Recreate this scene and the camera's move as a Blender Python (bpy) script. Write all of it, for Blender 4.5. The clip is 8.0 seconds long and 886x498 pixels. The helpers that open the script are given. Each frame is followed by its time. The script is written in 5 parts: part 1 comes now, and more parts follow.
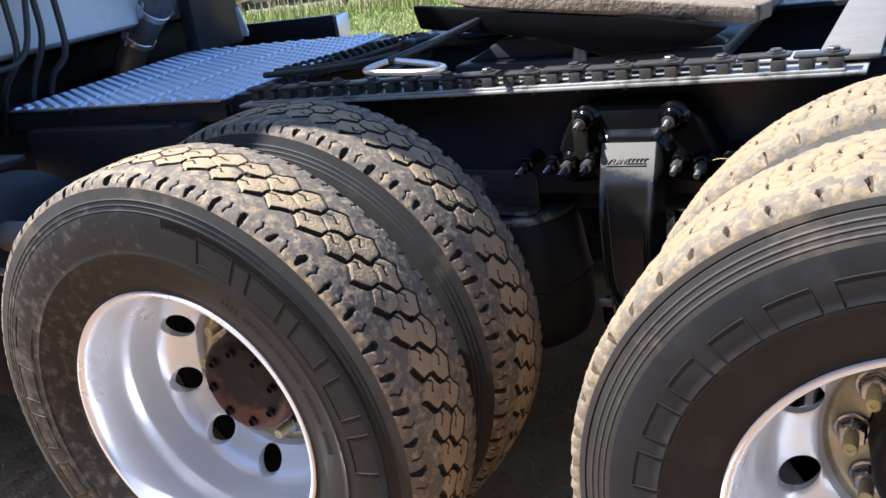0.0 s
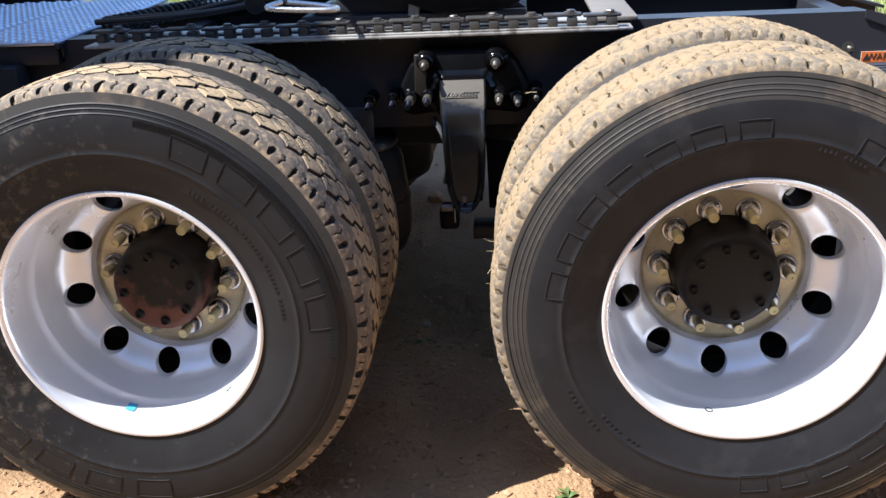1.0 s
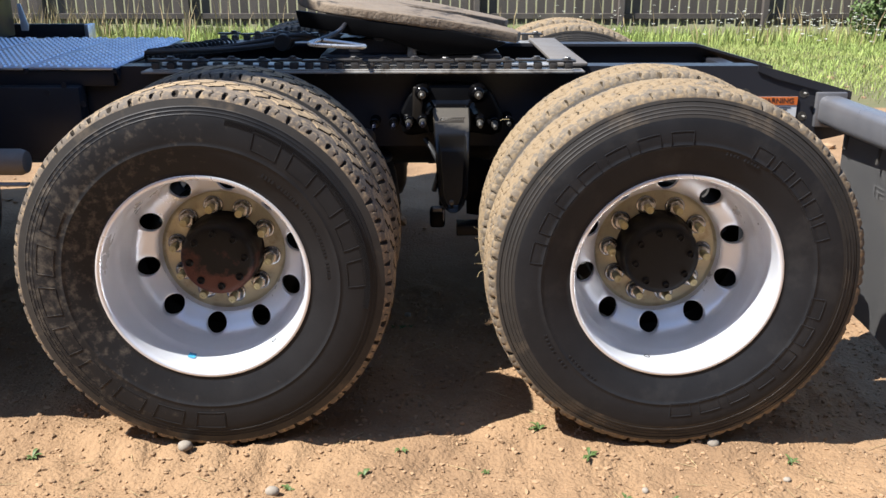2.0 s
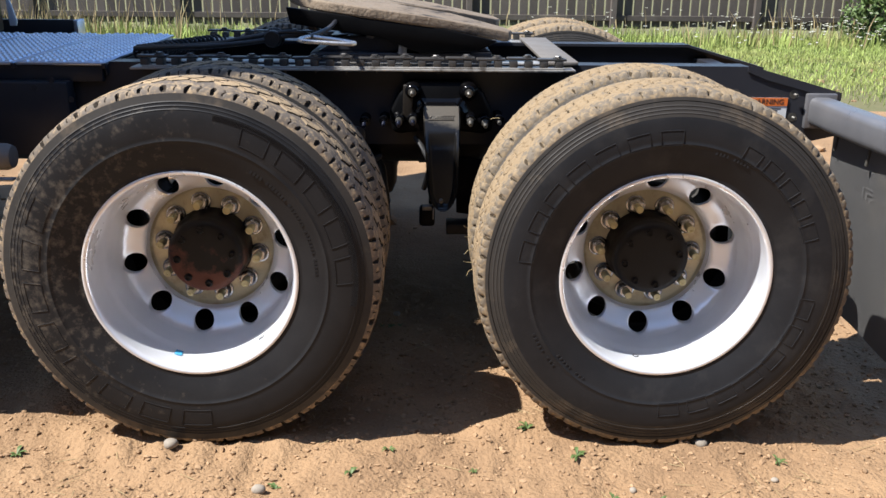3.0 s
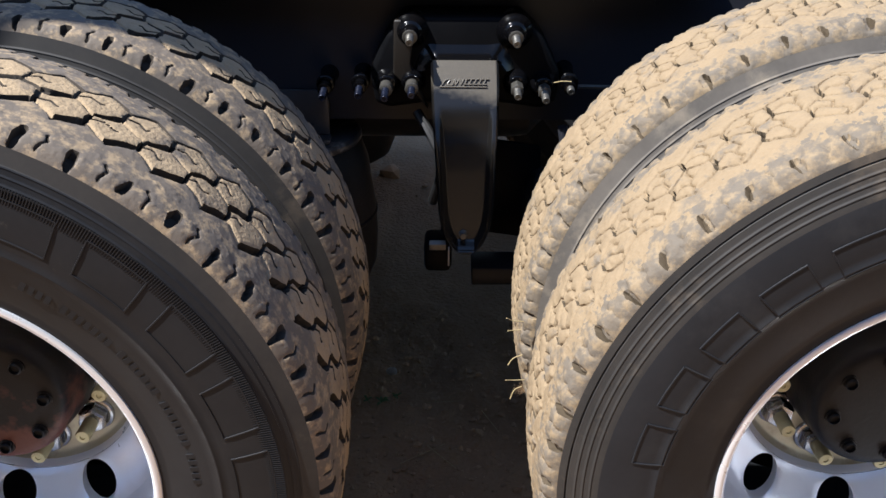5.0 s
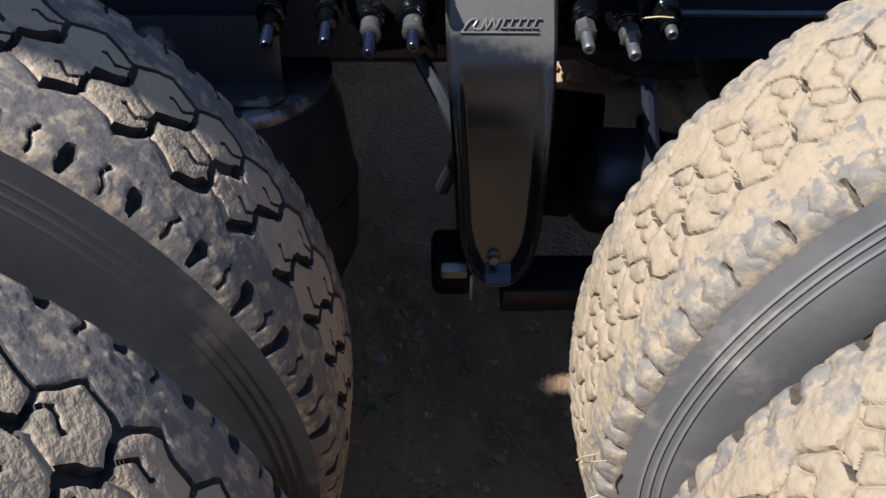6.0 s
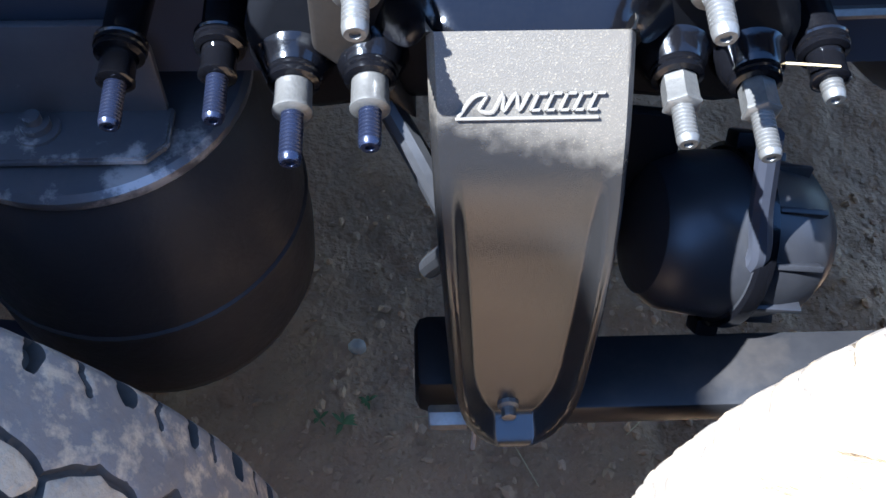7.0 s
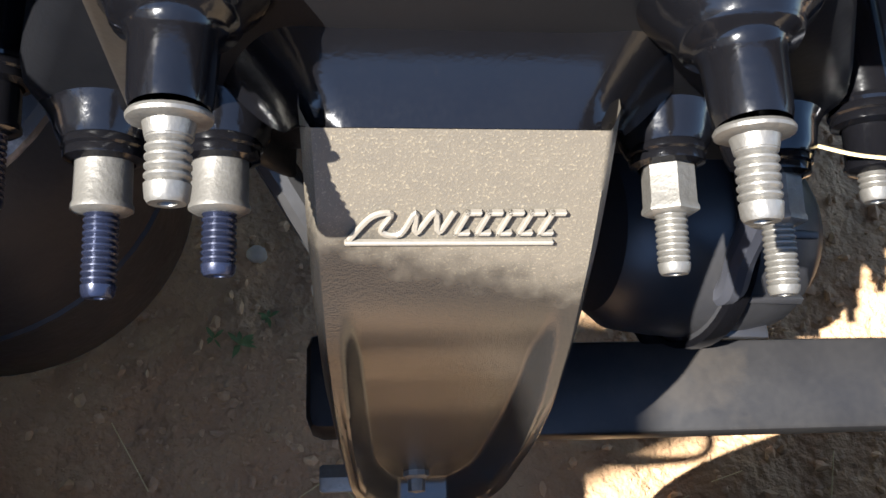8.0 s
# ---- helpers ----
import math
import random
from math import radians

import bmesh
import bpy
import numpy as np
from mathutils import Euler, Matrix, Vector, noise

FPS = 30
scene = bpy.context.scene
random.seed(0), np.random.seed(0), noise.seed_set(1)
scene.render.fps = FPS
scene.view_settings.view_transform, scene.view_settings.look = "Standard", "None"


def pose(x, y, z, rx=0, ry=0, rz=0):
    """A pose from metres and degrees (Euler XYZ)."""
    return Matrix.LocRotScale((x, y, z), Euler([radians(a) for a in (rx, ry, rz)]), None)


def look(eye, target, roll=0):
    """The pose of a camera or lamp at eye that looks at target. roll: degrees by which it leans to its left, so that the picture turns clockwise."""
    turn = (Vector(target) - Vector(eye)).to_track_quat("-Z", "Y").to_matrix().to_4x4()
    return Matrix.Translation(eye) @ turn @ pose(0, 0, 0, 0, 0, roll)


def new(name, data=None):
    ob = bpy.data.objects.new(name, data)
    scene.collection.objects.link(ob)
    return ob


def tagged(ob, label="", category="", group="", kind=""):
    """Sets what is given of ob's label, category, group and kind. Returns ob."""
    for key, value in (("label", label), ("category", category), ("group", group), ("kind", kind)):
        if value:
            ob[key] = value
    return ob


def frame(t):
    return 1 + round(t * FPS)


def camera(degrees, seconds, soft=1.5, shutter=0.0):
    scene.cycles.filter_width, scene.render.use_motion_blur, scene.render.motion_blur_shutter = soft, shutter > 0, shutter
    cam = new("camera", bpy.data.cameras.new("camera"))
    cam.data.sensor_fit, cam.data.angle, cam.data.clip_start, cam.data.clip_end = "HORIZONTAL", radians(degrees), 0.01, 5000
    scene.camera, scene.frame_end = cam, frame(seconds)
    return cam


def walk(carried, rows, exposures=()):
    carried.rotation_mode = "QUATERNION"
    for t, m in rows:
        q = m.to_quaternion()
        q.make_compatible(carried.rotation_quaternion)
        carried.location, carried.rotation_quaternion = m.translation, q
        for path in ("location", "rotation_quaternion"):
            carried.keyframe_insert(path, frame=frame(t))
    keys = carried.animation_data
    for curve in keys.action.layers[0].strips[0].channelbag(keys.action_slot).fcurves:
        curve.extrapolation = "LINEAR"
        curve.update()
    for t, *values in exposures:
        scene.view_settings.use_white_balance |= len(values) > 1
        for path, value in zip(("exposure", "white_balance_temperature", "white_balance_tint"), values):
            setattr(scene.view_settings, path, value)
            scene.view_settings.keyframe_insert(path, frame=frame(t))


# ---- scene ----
cam = camera(52.15, 8.0)
PATH = [
    (0, (0.617, -1.164, 1.373), (-0.331, 0.455, 0.682), -9.24),
    (0.5, (0.362, -1.413, 1.358), (-0.185, 0.361, 0.613), -6.25),
    (1, (0.203, -1.788, 1.354), (0.024, 0.059, 0.605), -2.89),
    (1.2, (0.123, -1.982, 1.318), (0.051, -0.113, 0.607), -1.77),
    (2.3, (-0.025, -2.48, 1.384), (-0.0, -0.579, 0.762), -0.0),
    (2.5, (-0.033, -2.481, 1.37), (0.002, -0.579, 0.751), -0.0),
    (3, (-0.005, -2.436, 1.361), (0.029, -0.536, 0.735), 0.58),
    (3.5, (0.078, -2.227, 1.362), (0.051, -0.329, 0.736), 0.45),
    (4, (0.063, -1.805, 1.308), (-0.009, 0.075, 0.63), -1.71),
    (4.2, (0.017, -1.607, 1.322), (-0.027, 0.264, 0.617), -1.81),
    (5.3, (0.0, -0.749, 1.305), (0.005, 0.968, 0.28), 0.86),
    (5.5, (-0.038, -0.581, 1.3), (-0.018, 1.088, 0.198), 0.96),
    (6, (-0.053, -0.285, 1.28), (0.002, 1.24, -0.012), 1.2),
    (6.5, (-0.017, 0.043, 1.239), (0.034, 1.399, -0.23), 1.28),
    (7, (-0.029, 0.272, 1.229), (0.024, 1.371, -0.442), 1.18),
    (7.5, (-0.022, 0.451, 1.188), (0.104, 1.253, -0.64), 6.84),
    (8, (-0.004, 0.516, 1.167), (0.205, 1.16, -0.715), 16.75),
]
EXPOSURES = [(0, 1.6, 5600, 10), (1.2, 1.35, 5800, 10), (2.5, 1.0, 6000, 10), (3.5, 1.0, 5950, 10), (4.2, 1.1, 5800, 10), (5.5, 1.15, 5550, 10), (6.0, 1.2, 5200, 10), (6.6, 1.48, 5050, 10), (6.8, 2.05, 5050, 10), (7.0, 3.2, 4900, 10), (7.15, 3.6, 5150, 10), (7.5, 3.7, 6100, 10), (8.0, 2.85, 6000, 10)]
walk(cam, [(t, look(eye, target, roll)) for t, eye, target, roll in PATH], EXPOSURES)

# ---- light ----
TO_SUN = Vector((-0.635, -0.23, 1.0)).normalized()
world = bpy.data.worlds.new("sky")
scene.world = world
world.use_nodes = True
wn = world.node_tree.nodes
sky = wn.new("ShaderNodeTexSky")
sky.sky_type = "NISHITA"
sky.sun_disc = False
sky.sun_elevation = math.asin(TO_SUN.z)
sky.sun_rotation = math.atan2(TO_SUN.x, TO_SUN.y)
sky.air_density, sky.dust_density, sky.ozone_density = 1.0, 0.3, 2.2
wn["Background"].inputs["Strength"].default_value = 0.088
world.node_tree.links.new(sky.outputs[0], wn["Background"].inputs["Color"])
sun_data = bpy.data.lights.new("sun", "SUN")
sun_data.energy, sun_data.angle, sun_data.color = 5.0, radians(0.53), (1.0, 0.93, 0.82)
sun = new("sun", sun_data)
sun.matrix_basis = look((0, 0, 0), -TO_SUN)


# ---- materials ----
def mat(name, base, second=None, rough=0.6, metal=0.0, scale=20.0, fine=180.0, mix=0.5, bump=0.15, depth=0.002,
        rough_var=0.12, spec=0.5, vary=0.0, third=None, third_scale=6.0, third_cut=(0.5, 0.62), coat=0.0, island=False, drift=None):
    """A surface with colour and gloss that vary at a coarse and a fine scale, and a fine relief."""
    m = bpy.data.materials.new(name)
    m.use_nodes = True
    nt = m.node_tree
    n, l = nt.nodes, nt.links
    b = n["Principled BSDF"]
    tc = n.new("ShaderNodeTexCoord")
    big, small = n.new("ShaderNodeTexNoise"), n.new("ShaderNodeTexNoise")
    big.inputs["Scale"].default_value, big.inputs["Detail"].default_value = scale, 6
    small.inputs["Scale"].default_value, small.inputs["Detail"].default_value = fine, 4
    big.inputs["Roughness"].default_value = 0.62
    for t in (big, small):
        l.new(tc.outputs["Object"], t.inputs["Vector"])
    ramp = n.new("ShaderNodeMapRange")
    ramp.inputs["From Min"].default_value, ramp.inputs["From Max"].default_value = 0.32, 0.68
    l.new(big.outputs["Fac"], ramp.inputs["Value"])
    both = n.new("ShaderNodeMath")
    both.operation = "MULTIPLY_ADD"
    both.inputs[1].default_value = 1 - mix
    l.new(ramp.outputs[0], both.inputs[0])
    fm = n.new("ShaderNodeMath")
    fm.operation = "MULTIPLY"
    fm.inputs[1].default_value = mix
    l.new(small.outputs["Fac"], fm.inputs[0])
    l.new(fm.outputs[0], both.inputs[2])
    col = n.new("ShaderNodeMix")
    col.data_type = "RGBA"
    col.inputs["A"].default_value = (*base, 1)
    col.inputs["B"].default_value = (*(second or [c * 0.7 for c in base]), 1)
    l.new(both.outputs[0], col.inputs["Factor"])
    out = col.outputs["Result"]
    if third:
        big2 = n.new("ShaderNodeTexNoise")
        big2.inputs["Scale"].default_value, big2.inputs["Detail"].default_value = third_scale, 8
        big2.inputs["Roughness"].default_value = 0.65
        l.new(tc.outputs["Object"], big2.inputs["Vector"])
        cut = n.new("ShaderNodeMapRange")
        cut.inputs["From Min"].default_value, cut.inputs["From Max"].default_value = third_cut
        if drift:
            # the stain thickens towards one side of the thing
            dot, plus = n.new("ShaderNodeVectorMath"), n.new("ShaderNodeMath")
            dot.operation, plus.operation = "DOT_PRODUCT", "ADD"
            dot.inputs[1].default_value = drift
            l.new(tc.outputs["Object"], dot.inputs[0])
            l.new(dot.outputs["Value"], plus.inputs[0])
            l.new(big2.outputs["Fac"], plus.inputs[1])
            l.new(plus.outputs[0], cut.inputs["Value"])
        else:
            l.new(big2.outputs["Fac"], cut.inputs["Value"])
        c2 = n.new("ShaderNodeMix")
        c2.data_type = "RGBA"
        c2.inputs["B"].default_value = (*third, 1)
        l.new(out, c2.inputs["A"])
        l.new(cut.outputs[0], c2.inputs["Factor"])
        out = c2.outputs["Result"]
    if vary:
        if island:
            rnd = n.new("ShaderNodeNewGeometry").outputs["Random Per Island"]
        else:
            rnd = n.new("ShaderNodeObjectInfo").outputs["Random"]
        mr = n.new("ShaderNodeMapRange")
        mr.inputs["To Min"].default_value, mr.inputs["To Max"].default_value = 1 - vary, 1 + vary
        l.new(rnd, mr.inputs["Value"])
        hsv = n.new("ShaderNodeHueSaturation")
        l.new(mr.outputs[0], hsv.inputs["Value"])
        l.new(out, hsv.inputs["Color"])
        out = hsv.outputs["Color"]
    l.new(out, b.inputs["Base Color"])
    rr = n.new("ShaderNodeMapRange")
    rr.inputs["To Min"].default_value, rr.inputs["To Max"].default_value = max(0.03, rough - rough_var), min(1, rough + rough_var)
    l.new(both.outputs[0], rr.inputs["Value"])
    l.new(rr.outputs[0], b.inputs["Roughness"])
    b.inputs["Metallic"].default_value = metal
    b.inputs["Specular IOR Level"].default_value = spec
    b.inputs["Coat Weight"].default_value = coat
    if bump:
        bp = n.new("ShaderNodeBump")
        bp.inputs["Strength"].default_value, bp.inputs["Distance"].default_value = bump, depth
        l.new(both.outputs[0], bp.inputs["Height"])
        l.new(bp.outputs[0], b.inputs["Normal"])
    return m


DIRT = mat("dirt", (0.37, 0.240, 0.134), (0.245, 0.152, 0.084), 0.95, scale=3.2, fine=75, mix=0.5, bump=1.0, depth=0.022, spec=0.12,
           third=(0.215, 0.135, 0.077), third_scale=1.9, third_cut=(0.48, 0.72))
STONE = mat("stone", (0.31, 0.27, 0.225), (0.23, 0.195, 0.155), 0.9, scale=30, fine=160, bump=0.5, spec=0.3, vary=0.25)
CLOD = mat("clod", (0.387, 0.2565, 0.1512), (0.279, 0.18, 0.1035), 0.97, scale=30, fine=160, bump=0.5, spec=0.12, vary=0.2, island=True)
RUBBER = mat("sidewall_rubber", (0.0150, 0.0162, 0.0192), (0.0245, 0.0252, 0.0285), 0.44, scale=9, fine=130, mix=0.45, bump=0.2, depth=0.001,
             third=(0.044, 0.0438, 0.0450), third_scale=6, third_cut=(0.52, 0.78), spec=0.18)
RUBBER_MUD = mat("sidewall_rubber_dusty", (0.0142, 0.0147, 0.0168), (0.0245, 0.0241, 0.0254), 0.46, scale=9, fine=130, mix=0.45, bump=0.25, depth=0.001,
                 third=(0.120, 0.103, 0.084), third_scale=38, third_cut=(0.60, 0.86), spec=0.18, drift=(-0.33, 0, 0.06))
TREAD = mat("tread_rubber_dusty", (0.41, 0.298, 0.176), (0.25, 0.183, 0.114), 0.85, scale=16, fine=210, mix=0.5, bump=0.9, depth=0.004,
            third=(0.12, 0.10, 0.083), third_scale=13, third_cut=(0.54, 0.70), spec=0.3)
TREAD_DRY = mat("tread_rubber_dried_mud", (0.290, 0.214, 0.128), (0.215, 0.158, 0.097), 0.92, scale=26, fine=190, mix=0.55, bump=0.8, depth=0.003,
                third=(0.150, 0.127, 0.101), third_scale=22, third_cut=(0.55, 0.68), spec=0.25)
SHOULDER = mat("shoulder_rubber", (0.110, 0.090, 0.073), (0.160, 0.128, 0.097), 0.72, scale=24, fine=160, mix=0.4, bump=0.7, depth=0.002,
               third=(0.33, 0.242, 0.146), third_scale=58, third_cut=(0.49, 0.63), spec=0.35)
SHOULDER_DRY = mat("shoulder_rubber_dried_mud", (0.122, 0.105, 0.086), (0.172, 0.137, 0.098), 0.85, scale=30, fine=190, mix=0.5, bump=0.8, depth=0.0018,
                   third=(0.250, 0.186, 0.113), third_scale=62, third_cut=(0.46, 0.60), spec=0.3)
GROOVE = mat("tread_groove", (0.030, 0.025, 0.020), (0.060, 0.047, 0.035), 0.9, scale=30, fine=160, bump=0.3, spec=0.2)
SIDE_DUST = mat("sidewall_dust", (0.048, 0.0435, 0.0395), (0.024, 0.0228, 0.0220), 0.6, scale=10, fine=140, mix=0.3, bump=0.2, depth=0.001,
                third=(0.115, 0.092, 0.068), third_scale=7, third_cut=(0.56, 0.72), spec=0.3)
SIDE_DUST_DRY = mat("sidewall_dried_dust", (0.185, 0.163, 0.138), (0.105, 0.094, 0.083), 0.75, scale=10, fine=140, mix=0.3, bump=0.2, depth=0.001,
                    third=(0.33, 0.275, 0.205), third_scale=9, third_cut=(0.54, 0.72), spec=0.2)
RACK = mat("worn_rack_paint", (0.05, 0.049, 0.050), (0.10, 0.092, 0.085), 0.38, 0.35, scale=30, fine=220, mix=0.4, bump=0.3, depth=0.001,
           third=(0.20, 0.175, 0.145), third_scale=20, third_cut=(0.58, 0.70))
# Darker than the mud on top: shade in slits and pockets is put in.
GROOVE_DRY = mat("tread_slit_shade_mud", (0.095, 0.072, 0.046), (0.060, 0.046, 0.031), 0.95, scale=30, fine=160, bump=0.6, spec=0.15)
ALU = mat("dull_aluminium", (0.88, 0.90, 0.94), (0.78, 0.80, 0.85), 0.30, 0.44, scale=5, fine=90, mix=0.15, bump=0.03, depth=0.0006, rough_var=0.05)
# Yellower than the rim, for the flat nut face.
ALU_YELLOW = mat("yellowish_aluminium", (0.66, 0.62, 0.44), (0.50, 0.47, 0.36), 0.36, 0.45, scale=14, fine=200, mix=0.4, bump=0.12, depth=0.0006,
                third=(0.42, 0.36, 0.24), third_scale=22, third_cut=(0.52, 0.66))
# Dusty inner discs; shade behind the hand holes is put into the colour.
WHEEL_SHADED = mat("shaded_dusty_inner_wheel", (0.06, 0.056, 0.052), (0.035, 0.033, 0.032), 0.6, 0.1, scale=9, fine=160, bump=0.2)
BRIGHT = mat("polished_rod_steel", (0.72, 0.71, 0.69), (0.60, 0.58, 0.55), 0.30, 0.8, scale=60, fine=300, bump=0.15, depth=0.0006)
# Blue of the reflected sky is put into the aluminium's base colour.
DECK = mat("sky_tinted_aluminium", (0.70, 0.80, 0.98), (0.58, 0.67, 0.86), 0.42, 1.0, scale=9, fine=200, mix=0.4, bump=0.15, depth=0.001)
STEEL = mat("bright_steel", (0.150, 0.141, 0.124), (0.075, 0.070, 0.062), 0.42, 0.60, scale=70, fine=420, mix=0.5, bump=0.5, depth=0.0009)
STUD = mat("zinc_stud", (0.52, 0.47, 0.27), (0.40, 0.36, 0.20), 0.5, 0.35, scale=60, fine=300, bump=0.2, depth=0.0006)
NUT = mat("lug_nut_steel", (0.50, 0.51, 0.54), (0.30, 0.30, 0.31), 0.24, 0.95, scale=50, fine=300, bump=0.2, depth=0.0006)
# Copy of the bolt steel with blue sky shade put into its colour.
SHADED_THREAD = mat("shaded_thread_steel", (0.018, 0.022, 0.042), (0.008, 0.009, 0.017), 0.28, 0.55, scale=70, fine=400, bump=0.3, depth=0.0006)
BLACK = mat("black_chassis_paint", (0.026, 0.0275, 0.036), (0.034, 0.0345, 0.040), 0.36, scale=8, fine=120, mix=0.4, bump=0.10, depth=0.001,
            third=(0.046, 0.041, 0.036), third_scale=5, third_cut=(0.60, 0.82), spec=0.30)
CAST = mat("black_cast_iron_paint", (0.0019, 0.0019, 0.0025), (0.0029, 0.0028, 0.0032), 0.13, scale=18, fine=420, mix=0.6, bump=0.12, depth=0.0010,
           third=(0.009, 0.0077, 0.0063), third_scale=60, third_cut=(0.66, 0.80), spec=0.30)
SPRING_PLATE = mat("black_spring_plate_paint", (0.045, 0.046, 0.052), (0.075, 0.072, 0.072), 0.34, 0.2, scale=14, fine=150, bump=0.15, depth=0.001,
                   third=(0.30, 0.275, 0.25), third_scale=11, third_cut=(0.53, 0.60))
WORN = mat("worn_bare_steel", (0.52, 0.505, 0.475), (0.36, 0.34, 0.31), 0.4, 0.35, scale=24, fine=200, mix=0.4, bump=0.25, depth=0.001,
           third=(0.12, 0.105, 0.09), third_scale=15, third_cut=(0.52, 0.66))
ARM = mat("dusty_arm_paint", (0.008, 0.008, 0.009), (0.014, 0.0132, 0.013), 0.42, scale=9, fine=150, mix=0.5, bump=0.2, depth=0.001,
          third=(0.026, 0.022, 0.018), third_scale=7, third_cut=(0.55, 0.75), spec=0.2)
CHAMBER = mat("dusty_chamber_paint", (0.012, 0.0122, 0.0145), (0.019, 0.0182, 0.0180), 0.40, scale=18, fine=200, bump=0.2, depth=0.001, spec=0.35)
CAST_DULL = mat("dull_black_cast_paint", (0.0034, 0.0036, 0.0044), (0.0052, 0.0052, 0.0058), 0.42, scale=18, fine=300, mix=0.5, bump=0.2, depth=0.001, spec=0.06)
SHIELD = mat("dusty_cast_iron_paint", (0.092, 0.078, 0.058), (0.048, 0.042, 0.034), 0.44, scale=120, fine=900, mix=0.8, bump=0.45, depth=0.0008,
             third=(0.175, 0.145, 0.098), third_scale=900, third_cut=(0.54, 0.72), spec=0.42)


def gloss_below(m, z0, z1, colour):
    """Lets a bare glossy coat show where the dust thins out between two heights."""
    nt = m.node_tree
    n, l = nt.nodes, nt.links
    dust = n["Principled BSDF"]
    bare = n.new("ShaderNodeBsdfPrincipled")
    bare.inputs["Base Color"].default_value = (*colour, 1)
    bare.inputs["Specular IOR Level"].default_value, bare.inputs["Roughness"].default_value = 0.52, 0.20
    l.new(dust.inputs["Normal"].links[0].from_socket, bare.inputs["Normal"])
    tc, sep, noise = n.new("ShaderNodeTexCoord"), n.new("ShaderNodeSeparateXYZ"), n.new("ShaderNodeTexNoise")
    noise.inputs["Scale"].default_value, noise.inputs["Detail"].default_value = 90, 8
    l.new(tc.outputs["Object"], sep.inputs[0])
    l.new(tc.outputs["Object"], noise.inputs["Vector"])
    add = n.new("ShaderNodeMath")
    add.operation = "MULTIPLY_ADD"
    add.inputs[1].default_value = 0.024
    l.new(noise.outputs["Fac"], add.inputs[0])
    slope = n.new("ShaderNodeMath")
    slope.operation = "MULTIPLY_ADD"
    slope.inputs[1].default_value = 0.22
    l.new(sep.outputs["X"], slope.inputs[0])
    l.new(sep.outputs["Z"], slope.inputs[2])
    l.new(slope.outputs[0], add.inputs[2])
    mr = n.new("ShaderNodeMapRange")
    mr.interpolation_type = "SMOOTHSTEP"
    mr.inputs["From Min"].default_value, mr.inputs["From Max"].default_value = z1 + 0.009, z0 + 0.009
    l.new(add.outputs[0], mr.inputs["Value"])
    mix = n.new("ShaderNodeMixShader")
    l.new(mr.outputs[0], mix.inputs[0])
    l.new(dust.outputs[0], mix.inputs[1])
    l.new(bare.outputs[0], mix.inputs[2])
    l.new(mix.outputs[0], n["Material Output"].inputs["Surface"])


gloss_below(SHIELD, 0.812, 0.838, (0.010, 0.0092, 0.0086))
CAST_MARK = mat("worn_raised_mark", (0.15, 0.132, 0.105), (0.09, 0.08, 0.066), 0.38, scale=120, fine=600, mix=0.7, bump=0.4, depth=0.0006, spec=0.6)
WEB = mat("brown_cast_paint", (0.016, 0.0122, 0.0088), (0.008, 0.0066, 0.0054), 0.5, scale=40, fine=260, mix=0.4, bump=0.3, depth=0.001, spec=0.3)
GREYPAINT = mat("grey_steel_paint", (0.16, 0.16, 0.175), (0.22, 0.215, 0.22), 0.34, 0.4, scale=12, fine=150, bump=0.12, depth=0.001)
PLATE = mat("dusty_grey_plate", (0.2054, 0.1857, 0.1659), (0.1422, 0.1264, 0.1106), 0.6, 0.1, scale=10, fine=120, bump=0.25)
HUB = mat("greasy_hub", (0.006, 0.0061, 0.007), (0.012, 0.0115, 0.0112), 0.45, scale=20, fine=150, bump=0.35, spec=0.2)
HUB_RUST = mat("rusty_greasy_hub", (0.006, 0.0060, 0.0068), (0.012, 0.0108, 0.0105), 0.45, scale=16, fine=150, bump=0.4, spec=0.2,
               third=(0.095, 0.036, 0.024), third_scale=9, third_cut=(0.50, 0.62), drift=(0.3, 0, -1.6))
RUSTY = mat("dusty_fifth_wheel_iron", (0.27, 0.212, 0.152), (0.165, 0.125, 0.090), 0.8, 0.1, scale=13, fine=110, mix=0.45, bump=0.9, depth=0.007,
            third=(0.030, 0.024, 0.020), third_scale=9, third_cut=(0.55, 0.66))
WHITE = mat("white_cab_paint", (0.78, 0.79, 0.80), (0.70, 0.71, 0.72), 0.3, scale=2, fine=40, bump=0.03, coat=0.3)
HOSE = mat("black_hose", (0.013, 0.013, 0.014), (0.022, 0.021, 0.0205), 0.45, scale=15, fine=150, bump=0.15)
EXHAUST = mat("heat_stained_pipe", (0.30, 0.29, 0.29), (0.19, 0.175, 0.16), 0.45, 0.7, scale=14, fine=120, bump=0.25,
              third=(0.13, 0.085, 0.055), third_scale=8, third_cut=(0.56, 0.72))
BAG = mat("air_spring_rubber", (0.0120, 0.0118, 0.0134), (0.0200, 0.0188, 0.0188), 0.46, scale=9, fine=110, bump=0.45,
          third=(0.034, 0.028, 0.024), third_scale=5, third_cut=(0.52, 0.72), spec=0.20)
FLAP = mat("mud_flap_rubber", (0.125, 0.125, 0.128), (0.175, 0.170, 0.165), 0.55, scale=5, fine=60, bump=0.15,
           third=(0.1817, 0.1659, 0.1462), third_scale=3, third_cut=(0.55, 0.8))
ORANGE = mat("orange_label", (0.72, 0.17, 0.03), (0.66, 0.16, 0.03), 0.5, scale=30, fine=200, bump=0)
